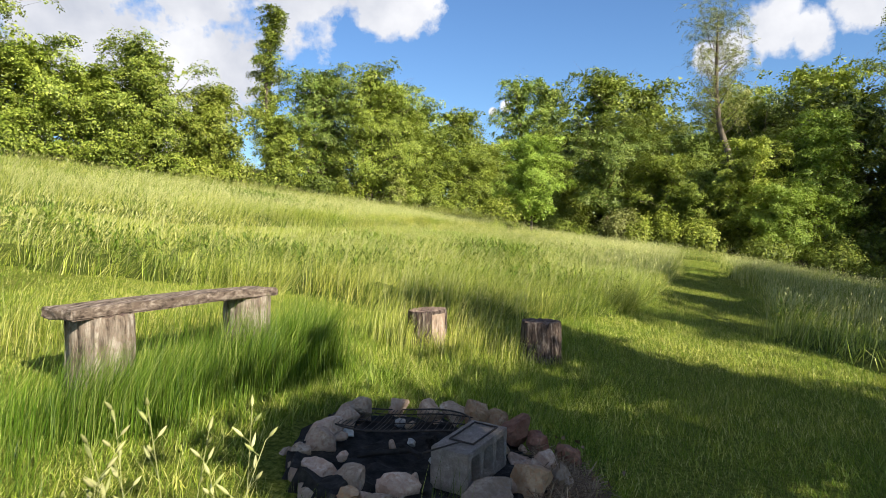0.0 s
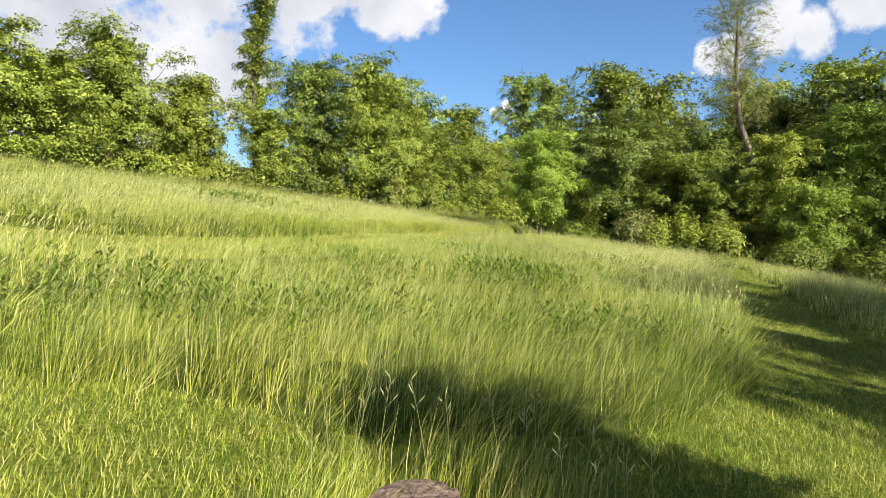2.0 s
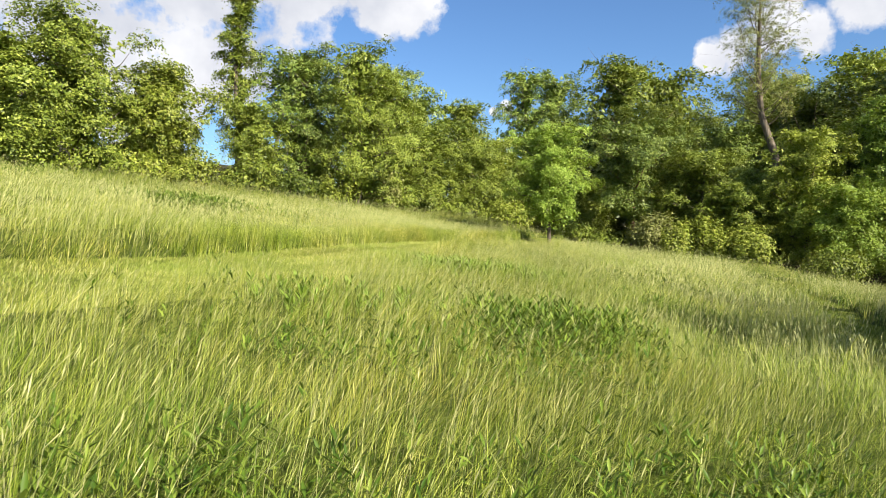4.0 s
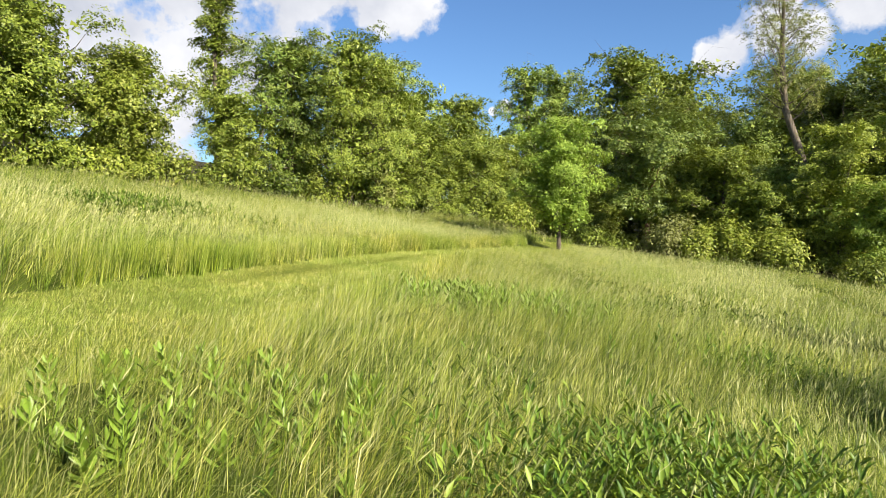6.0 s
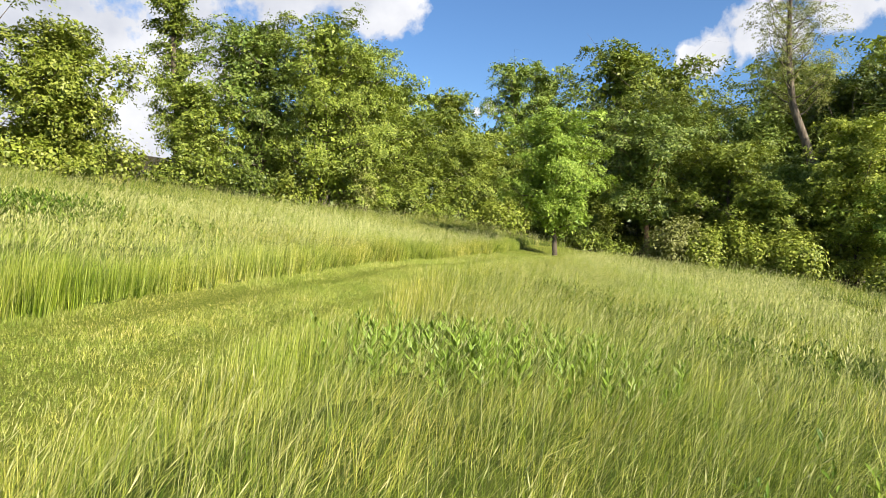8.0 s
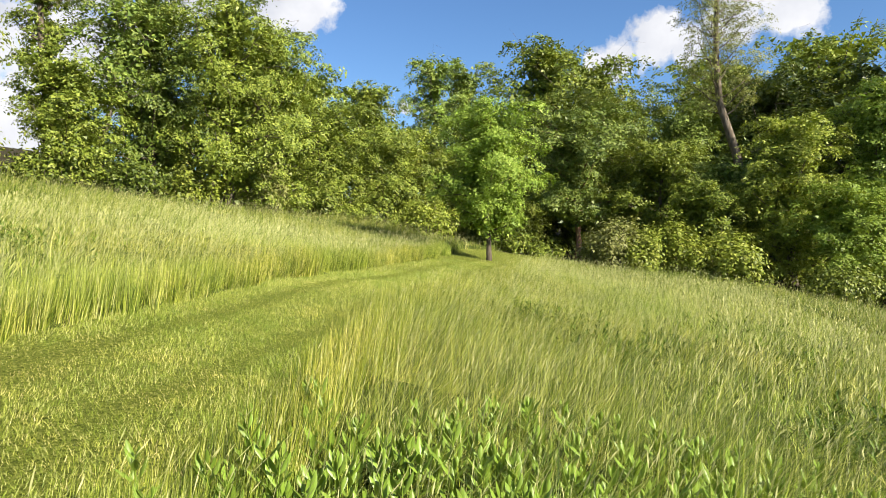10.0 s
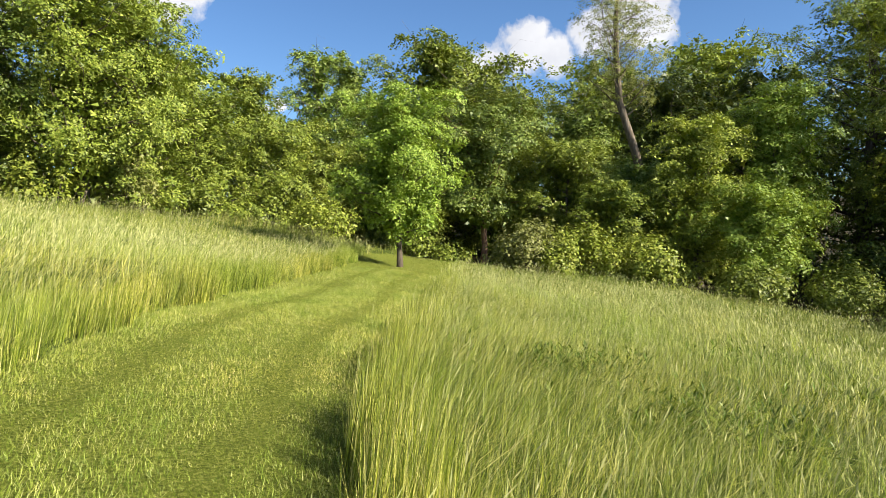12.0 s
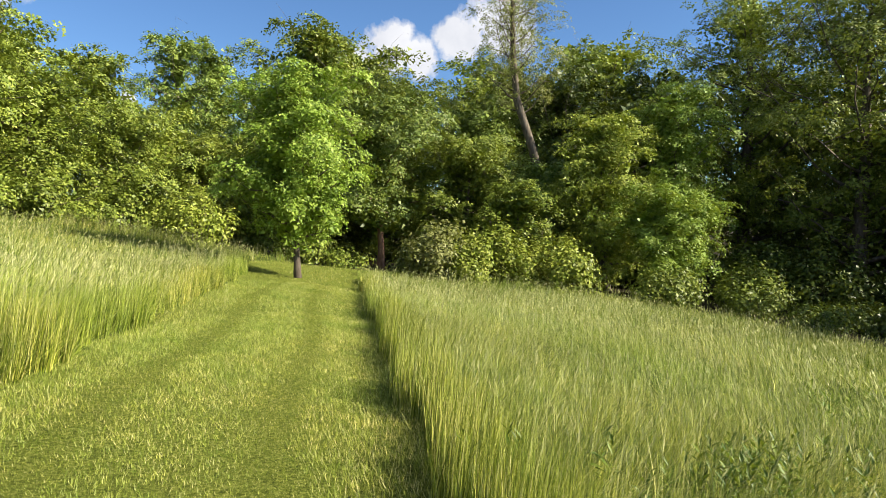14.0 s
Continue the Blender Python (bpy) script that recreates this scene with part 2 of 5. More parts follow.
LAWN_PIT = [(-10, -14), (-10, 5.8), (-3, 7.2), (-0.6, 7.1), (0.7, 7.2), (1.7, 7.9), (2.5, 8.9), (3.2, 10.2), (3.8, 11.5), (4.5, 13), (6.2, 17.3), (7.7, 20.5), (9.3, 25.5), (11.5, 32), (13.5, 37),
            (16, 37), (13.8, 32), (11.6, 26), (9.2, 20.7), (6.6, 13), (4.3, 8.3), (4.6, 6.5), (7, 4.5), (10, 2), (12, -14)]
LAWN_PATH = [(-14, 7.5), (-9, 9.0), (-5.0, 11.2), (-3.2, 13.0), (-2.1, 15.2), (-1.3, 18.7), (-0.45, 21.7), (0.15, 24.3), (0.9, 26.6), (2.1, 29.5), (7.8, 43), (9, 46), (12, 49), (14, 50),
             (13, 54), (8, 53), (6, 50), (5.2, 47.5), (4.3, 43.9), (-0.4, 31.3), (-1.5, 28.5), (-2.4, 24.2), (-3.7, 20), (-4.6, 17), (-6.2, 14.8), (-9.5, 12.8), (-14, 11.5)]
OPEN_LAND = [(-34, -14), (-30, 20), (-22, 31), (-17, 37), (-14, 46), (-9, 49.5), (-4, 52.5), (1, 58), (6, 56), (9, 53), (14, 51), (13, 46.5), (18.5, 43.5), (22, 40),
             (22.5, 36), (23, 32), (24, 20), (20, 10), (14, 4), (12, -14)]


def inside(x, y, poly):
    """Signed distance to a polygon, positive inside."""
    x, y = np.asarray(x, float), np.asarray(y, float)
    best = np.full(x.shape, 1e9)
    odd = np.zeros(x.shape, bool)
    for (ax, ay), (bx, by) in zip(poly, poly[1:] + poly[:1]):
        dx, dy = bx - ax, by - ay
        s = np.clip(((x - ax) * dx + (y - ay) * dy) / (dx * dx + dy * dy), 0, 1)
        best = np.minimum(best, np.hypot(x - ax - s * dx, y - ay - s * dy))
        cross = ((ay > y) != (by > y)) & (x < (bx - ax) * (y - ay) / (by - ay if by != ay else 1e-9) + ax)
        odd ^= cross
    return np.where(odd, best, -best)


def wob(x, y):
    return 0.05 * np.sin(3.1 * x + 1.7 * y) + 0.04 * np.sin(7.3 * x - 5.1 * y + 1.0) + 0.05 * np.sin(13 * x + 11 * y)


def tall_grass(x, y):
    """1 in the unmown meadow, 0 on mown ground and in the wood, with a short ragged edge."""
    mown = np.maximum(inside(x, y, LAWN_PIT), inside(x, y, LAWN_PATH)) + wob(x, y)
    open_land = inside(x, y, OPEN_LAND) + 0.8 + 2 * wob(x, y)
    return np.clip(-mown / 0.09, 0, 1) * np.clip(open_land / 1.2, 0, 1)


def lawn_mask(x, y):
    return np.clip((np.maximum(inside(x, y, LAWN_PIT), inside(x, y, LAWN_PATH)) + 0.3) / 0.3, 0, 1)


# ---- mesh helpers ----
def np_mesh(name, co, tris=None, quads=None, smooth=False):
    me = bpy.data.meshes.new(name)
    tris = np.zeros((0, 3), int) if tris is None else np.asarray(tris, int).reshape(-1, 3)
    quads = np.zeros((0, 4), int) if quads is None else np.asarray(quads, int).reshape(-1, 4)
    co = np.asarray(co, float).reshape(-1, 3)
    me.vertices.add(len(co))
    me.vertices.foreach_set("co", co.ravel())
    loops = np.concatenate([tris.ravel(), quads.ravel()])
    me.loops.add(len(loops))
    me.loops.foreach_set("vertex_index", loops)
    total = np.concatenate([np.full(len(tris), 3), np.full(len(quads), 4)])
    me.polygons.add(len(total))
    me.polygons.foreach_set("loop_start", np.concatenate([[0], np.cumsum(total)[:-1]]))
    me.polygons.foreach_set("loop_total", total)
    if smooth:
        me.polygons.foreach_set("use_smooth", np.ones(len(total), bool))
    me.update(calc_edges=True)
    return me


def np_part(name, co, tris, quads, material, parent=None, label="", smooth=False):
    me = np_mesh(name, co, tris, quads, smooth)
    me.materials.append(material)
    ob = new(name, me)
    if parent:
        ob.parent = parent
    if label:
        tagged(ob, label)
    return ob


def part(name, bm, material, parent=None, label="", smooth=False):
    me = bpy.data.meshes.new(name)
    bm.to_mesh(me)
    bm.free()
    me.materials.append(material)
    if smooth:
        for p in me.polygons:
            p.use_smooth = True
    ob = new(name, me)
    if parent:
        ob.parent = parent
    if label:
        tagged(ob, label)
    return ob


class Heap:
    """Collects vertices and faces of many pieces for one mesh."""

    def __init__(self):
        self.co, self.tris, self.quads, self.n = [], [], [], 0

    def add(self, co, tris=None, quads=None):
        co = np.asarray(co, float).reshape(-1, 3)
        self.co.append(co)
        if tris is not None:
            self.tris.append(np.asarray(tris, int).reshape(-1, 3) + self.n)
        if quads is not None:
            self.quads.append(np.asarray(quads, int).reshape(-1, 4) + self.n)
        self.n += len(co)

    def parts(self):
        t = np.concatenate(self.tris) if self.tris else None
        q = np.concatenate(self.quads) if self.quads else None
        return np.concatenate(self.co), t, q


def tube(heap, pts, radii, sides=6):
    pts, radii = np.asarray(pts, float), np.asarray(radii, float)
    n = len(pts)
    way = np.gradient(pts, axis=0)
    way /= np.linalg.norm(way, axis=1)[:, None] + 1e-9
    ref = np.where(np.abs(way[:, 2:3]) > 0.9, [[1.0, 0, 0]], [[0, 0, 1.0]])
    a = np.cross(way, ref)
    a /= np.linalg.norm(a, axis=1)[:, None] + 1e-9
    b = np.cross(way, a)
    ang = np.arange(sides) * 2 * np.pi / sides
    ring = pts[:, None] + radii[:, None, None] * (np.cos(ang)[None, :, None] * a[:, None] + np.sin(ang)[None, :, None] * b[:, None])
    i, k = np.meshgrid(np.arange(n - 1), np.arange(sides), indexing="ij")
    j = (k + 1) % sides
    quads = np.stack([i * sides + k, i * sides + j, (i + 1) * sides + j, (i + 1) * sides + k], -1).reshape(-1, 4)
    heap.add(ring.reshape(-1, 3), None, quads)


def leaf_cards(rng, centre, length, width, normal, single=False):
    """Folded pointed leaves, two triangles each (single: one, for far crowns), at the centres, facing roughly along the normals."""
    n = len(centre)
    normal = normal / (np.linalg.norm(normal, axis=1)[:, None] + 1e-9)
    r = rng.normal(size=(n, 3))
    r[:, 2] -= 0.5
    along = r - (r * normal).sum(1)[:, None] * normal
    along /= np.linalg.norm(along, axis=1)[:, None] + 1e-9
    side = np.cross(normal, along)
    L, W = (length * rng.uniform(0.65, 1.3, n))[:, None], (width * rng.uniform(0.7, 1.25, n))[:, None]
    mid = centre + along * L * rng.uniform(-0.1, 0.1, n)[:, None]
    lift = normal * W * 0.22
    if single:
        root = centre - along * L * 0.45
        co = np.stack([root + side * W * 0.55 + lift, root - side * W * 0.55, centre + along * L * 0.55], 1)
        return co.reshape(-1, 3), np.arange(n * 3).reshape(-1, 3)
    co = np.stack([centre - along * L * 0.5, mid + side * W * 0.5 + lift, centre + along * L * 0.5 - lift * 0.6, mid - side * W * 0.5 + lift], 1)
    base = np.arange(n)[:, None] * 4
    tris = np.concatenate([base + [0, 1, 2], base + [0, 2, 3]])
    return co.reshape(-1, 3), tris


# ---- ground ----
def build_ground():
    s = np.linspace(-1, 1, 181)
    ax = np.sinh(s * 6.4) / np.sinh(6.4) * 1500
    gx, gy = np.meshgrid(ax + 2, ax + 22, indexing="ij")
    co = np.stack([gx, gy, ground_h(gx, gy)], -1).reshape(-1, 3)
    n = len(s)
    i, j = np.meshgrid(np.arange(n - 1), np.arange(n - 1), indexing="ij")
    quads = np.stack([i * n + j, (i + 1) * n + j, (i + 1) * n + j + 1, i * n + j + 1], -1).reshape(-1, 4)
    ob = np_part("ground", co, None, quads, ground_material(), smooth=True)
    litter = np.clip((-inside(co[:, 0], co[:, 1], OPEN_LAND) + 0.3) / 1.5, 0, 1) * (np.maximum(inside(co[:, 0], co[:, 1], LAWN_PATH), inside(co[:, 0], co[:, 1], LAWN_PIT)) < 0)
    at = ob.data.attributes.new("litter", "FLOAT", "POINT")
    at.data.foreach_set("value", litter)
    tagged(ob, "sloping hillside of mown green turf and wood floor", "ground", kind="structure")


build_ground()

WALK_LINE = [(0, 2), (0, 12), (-0.3, 18), (-0.8, 24), (4, 31)]


def line_gap(x, y):
    best = np.full(np.shape(x), 1e9)
    for (ax, ay), (bx, by) in zip(WALK_LINE[:-1], WALK_LINE[1:]):
        dx, dy = bx - ax, by - ay
        s = np.clip(((x - ax) * dx + (y - ay) * dy) / (dx * dx + dy * dy), 0, 1)
        best = np.minimum(best, np.hypot(x - ax - s * dx, y - ay - s * dy))
    return best


def smooth_noise(x, y, seed):
    """Sum of a few turned sines, about -1 to 1."""
    r = np.random.default_rng(seed)
    z = np.zeros(np.shape(x))
    for k in range(5):
        a, f, p = r.uniform(0, 6.28), r.uniform(0.5, 1.6), r.uniform(0, 6.28)
        z = z + np.sin(f * (np.cos(a) * x + np.sin(a) * y) + p + 1.3 * np.sin(0.6 * f * (np.cos(a + 1.4) * x + np.sin(a + 1.4) * y)))
    return z / 3


def grass_height(x, y):
    return 0.50 + 0.10 * smooth_noise(x, y, 11) + 0.05 * smooth_noise(3 * x, 3 * y, 12) + 0.06 * smooth_noise(9 * x, 9 * y, 13)


def blades(rng, x, y, height, width, lean, levels, mown=False, fan=None):
    """Bent blades: levels 2 gives three triangles each, levels 1 gives one."""
    n = len(x)
    z = ground_h(x, y) - (0.004 if mown else 0.02)
    wind = 0.5 + 0.9 * smooth_noise(0.7 * x, 0.7 * y, 21) + rng.normal(0, 0.6, n)
    if mown:
        flat = 1 - pressed(x, y)
        wind = np.where(rng.uniform(0, 0.5, n) < flat, 1.25 + np.pi, 1.25) + rng.normal(0, 1.2 - flat, n)
    dx, dy = np.cos(wind), np.sin(wind)
    if fan is not None:
        r = np.hypot(*fan) + 1e-6
        dx, dy = dx * 0.75 + fan[0] / r * 0.7, dy * 0.75 + fan[1] / r * 0.7
    face = rng.uniform(0, np.pi, n)
    sx, sy = np.cos(face) * width / 2, np.sin(face) * width / 2
    zero = np.zeros(n)
    side = np.stack([sx, sy, zero], 1)
    root = np.stack([x, y, z], 1)
    bend = lean * rng.uniform(0.35, 1.5, n) * height
    way = np.stack([dx, dy, zero], 1)
    up = np.stack([zero, zero, height], 1)
    tip = root + up * (1 - 0.35 * (bend / (height + 1e-6)) ** 2)[:, None] + way * bend[:, None]
    if levels == 1:
        co = np.stack([root - side, root + side, tip], 1)
        return co.reshape(-1, 3), np.arange(n * 3).reshape(-1, 3), None
    mid = root + up * 0.55 + way * bend[:, None] * 0.28
    co = np.stack([root - side, root + side, mid + side * 0.8, mid - side * 0.8, tip], 1)
    b = np.arange(n)[:, None] * 5
    return co.reshape(-1, 3), b + [3, 2, 4], b + [0, 1, 2, 3]


def scatter(rng, box, density):
    x0, y0, x1, y1 = box
    n = int((x1 - x0) * (y1 - y0) * density)
    return rng.uniform(x0, x1, n), rng.uniform(y0, y1, n)


def build_meadow():
    rng = np.random.default_rng(5)
    # matted lower growth, its colour darkened for the shade between blades
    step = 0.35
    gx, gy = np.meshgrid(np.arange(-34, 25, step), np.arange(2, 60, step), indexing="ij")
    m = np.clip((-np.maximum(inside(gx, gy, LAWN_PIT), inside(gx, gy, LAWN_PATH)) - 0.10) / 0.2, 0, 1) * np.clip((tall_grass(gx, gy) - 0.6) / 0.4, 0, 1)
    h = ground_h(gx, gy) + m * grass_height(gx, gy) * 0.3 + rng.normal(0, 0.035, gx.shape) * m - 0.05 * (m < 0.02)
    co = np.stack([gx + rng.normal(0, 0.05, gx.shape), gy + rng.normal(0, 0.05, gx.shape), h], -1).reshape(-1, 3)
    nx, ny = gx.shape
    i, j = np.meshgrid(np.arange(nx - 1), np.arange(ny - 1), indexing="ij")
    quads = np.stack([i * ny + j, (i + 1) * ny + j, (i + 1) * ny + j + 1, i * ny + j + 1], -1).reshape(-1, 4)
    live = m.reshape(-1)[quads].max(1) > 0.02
    tagged(np_part("meadow_undergrowth", co, None, quads[live], THATCH, smooth=True), "matted lower growth of the unmown meadow, green darkened for shade between blades", "grass", kind="stuff")

    bands = [("near_grass", 0, 3.0, 360, 0.0042, 2, (-4, 4, 8, 36)), ("near_grass", 0, 3.0, 1900, 0.0033, 1, (-4, 4, 8, 36)),
             ("middle_grass", 3.0, 8.0, 120, 0.008, 2, (-10, 2, 14, 42)), ("middle_grass", 3.0, 8.0, 850, 0.0056, 1, (-10, 2, 14, 42)),
             ("distant_grass", 8.0, 19.0, 380, 0.010, 1, (-21, 2, 24, 54)), ("far_grass", 19.0, 60.0, 110, 0.022, 1, (-34, 2, 25, 60))]
    for name, lo, hi, density, width, levels, box in bands:
        # tufts of a dozen blades that fan out from a common root
        many = 12
        cx, cy = scatter(rng, box, density / many)
        gap = line_gap(cx, cy)
        keep = (gap >= lo) & (gap < hi)
        cx, cy = np.repeat(cx[keep], many), np.repeat(cy[keep], many)
        tall = np.repeat(rng.uniform(0.62, 1.22, len(cx) // many), many)
        ox, oy = rng.normal(0, 0.035 + width * 3, len(cx)), rng.normal(0, 0.035 + width * 3, len(cx))
        x, y = cx + ox, cy + oy
        m = tall_grass(x, y)
        keep = m > rng.uniform(0.05, 0.6, len(x))
        x, y, m, ox, oy, tall = x[keep], y[keep], m[keep], ox[keep], oy[keep], tall[keep]
        height = grass_height(x, y) * tall * rng.uniform(0.6, 1.15, len(x)) * (0.6 + 0.4 * m)
        wide = width * rng.uniform(0.6, 1.4, len(x))
        green = np.modf(np.abs(np.sin(tall * 9173.0)) * 57.0)[0] < (0.3 if lo >= 8 else 0.13)
        for sel, material, words in ((~green, GRASS, "tall yellow-green meadow grass bent by the wind"), (green, LUSH, "darker green tufts in the tall meadow grass")):
            co, tris, quads = blades(rng, x[sel], y[sel], height[sel], wide[sel], 0.9 if levels == 2 else (0.75 if lo < 5 else 0.42), levels, fan=(ox[sel], oy[sel]))
            tagged(np_part("meadow_grass", co, tris, quads, material), words, "grass", kind="stuff")
    # thick fringe where the mower stopped beside the path
    x, y = scatter(rng, (-6, 18, 9, 45), 4200)
    gap = -np.maximum(inside(x, y, LAWN_PATH), inside(x, y, LAWN_PIT)) - wob(x, y)
    keep = (gap > 0.0) & (gap < 0.42) & (inside(x, y, LAWN_PATH) > -0.6)
    x, y = x[keep], y[keep]
    height = grass_height(x, y) * rng.uniform(0.45, 1.2, len(x))
    co, tris, quads = blades(rng, x, y, height, 0.0065 * rng.uniform(0.6, 1.4, len(x)), 0.22, 1)
    tagged(np_part("meadow_grass", co, tris, quads, GRASS), "thick fringe of tall grass beside the mown path", "grass", kind="stuff")
    # seed stems: a thin stalk and a slim head
    for lo, hi, density, thick, box in ((0, 4, 70, 0.0026, (-5, 3, 9, 37)), (4, 12, 52, 0.005, (-14, 2, 18, 46)), (12, 40, 11, 0.009, (-30, 2, 24, 58))):
        x, y = scatter(rng, box, density)
        gap = line_gap(x, y)
        keep = (gap >= lo) & (gap < hi) & (tall_grass(x, y) > 0.5)
        x, y = x[keep], y[keep]
        n = len(x)
        height = grass_height(x, y) * rng.uniform(1.05, 1.5, n)
        co, tris, quads = blades(rng, x, y, height, np.full(n, thick), 0.42, 2)
        heap = Heap()
        heap.add(co, tris, quads)
        tips = co.reshape(n, 5, 3)[:, 4]
        down = co.reshape(n, 5, 3)[:, 2] - tips
        down /= np.linalg.norm(down, axis=1)[:, None]
        side = np.stack([np.cos(x * 50), np.sin(x * 50), 0 * x], 1) * (thick * 1.2 if lo < 4 else thick * 1.5)
        long = (rng.uniform(0.05, 0.11, n) * (1 + thick * 12))[:, None]
        head = np.stack([tips, tips + down * long * 0.5 + side, tips + down * long, tips + down * long * 0.5 - side], 1)
        b = np.arange(n)[:, None] * 4
        heap.add(head.reshape(-1, 3), None, b + [0, 1, 2, 3])
        tagged(np_part("seed_stems", *heap.parts(), STEM), "pale ripe grass stems with slim seed heads", "grass", kind="stuff")


def build_lawn():
    rng = np.random.default_rng(6)
    for lo, hi, density, width, box in ((0, 4.0, 3200, 0.0040, (-5, 2, 9, 37)), (4.0, 11, 1000, 0.0072, (-10, 2, 15, 44)), (11, 30, 90, 0.018, (-10, 2, 17, 55))):
        x, y = scatter(rng, box, density)
        gap = line_gap(x, y)
        keep = (gap >= lo) & (gap < hi)
        x, y = x[keep], y[keep]
        m = lawn_mask(x, y)
        keep = (m > rng.uniform(0.1, 0.8, len(x))) & (np.hypot(x - PIT[0], y - PIT[1]) > 0.78)
        x, y = x[keep], y[keep]
        shaggy = np.clip(1.5 - np.hypot(x - 0.2, y - 4.6) / 3.0, 0, 1)
        height = rng.uniform(0.025, 0.065, len(x)) * pressed(x, y) * (1 + 0.6 * shaggy) * (1 + 0.3 * smooth_noise(2 * x, 2 * y, 31)) * (1 + width * 12)
        wide = width * rng.uniform(0.6, 1.4, len(x))
        on_path = inside(x, y, LAWN_PATH) > -0.4
        for sel, material, words in ((on_path, PATH_GRASS, "pale mown grass of the path across the meadow"), (~on_path, LAWN, "short lush green lawn round the fire pit")):
            co, tris, quads = blades(rng, x[sel], y[sel], height[sel], wide[sel], 0.62, 1, True)
            tagged(np_part("lawn_grass", co, tris, quads, material), words, "grass", kind="stuff")


TRACK_LINE = [(-4.6, 15.6), (-3.3, 17.6), (-2.45, 20.0), (-1.25, 24.2), (-0.3, 27.5), (0.9, 30.5), (3.4, 37.0), (5.5, 42.0)]


def pressed(x, y):
    """Height left to the turf: low in two faint wheel tracks along the mown path."""
    best, side = np.full(np.shape(x), 1e9), np.zeros(np.shape(x))
    for (ax, ay), (bx, by) in zip(TRACK_LINE[:-1], TRACK_LINE[1:]):
        dx, dy = bx - ax, by - ay
        s = np.clip(((x - ax) * dx + (y - ay) * dy) / (dx * dx + dy * dy), 0, 1)
        px, py = x - ax - s * dx, y - ay - s * dy
        d = np.hypot(px, py)
        near = d < best
        best, side = np.where(near, d, best), np.where(near, np.sign(px * dy - py * dx) * d, side)
    side = side + 0.06 * np.sin(0.7 * y) + 0.05 * smooth_noise(4 * x, 4 * y, 41)
    dip = np.exp(-((side + 0.62) / 0.19) ** 2) + np.exp(-((side - 0.55) / 0.19) ** 2)
    return 1 - 0.5 * np.clip(dip, 0, 1) * np.clip((y - 17) / 4, 0, 1)


PIT = (-0.10, 3.06)
build_meadow()
build_lawn()


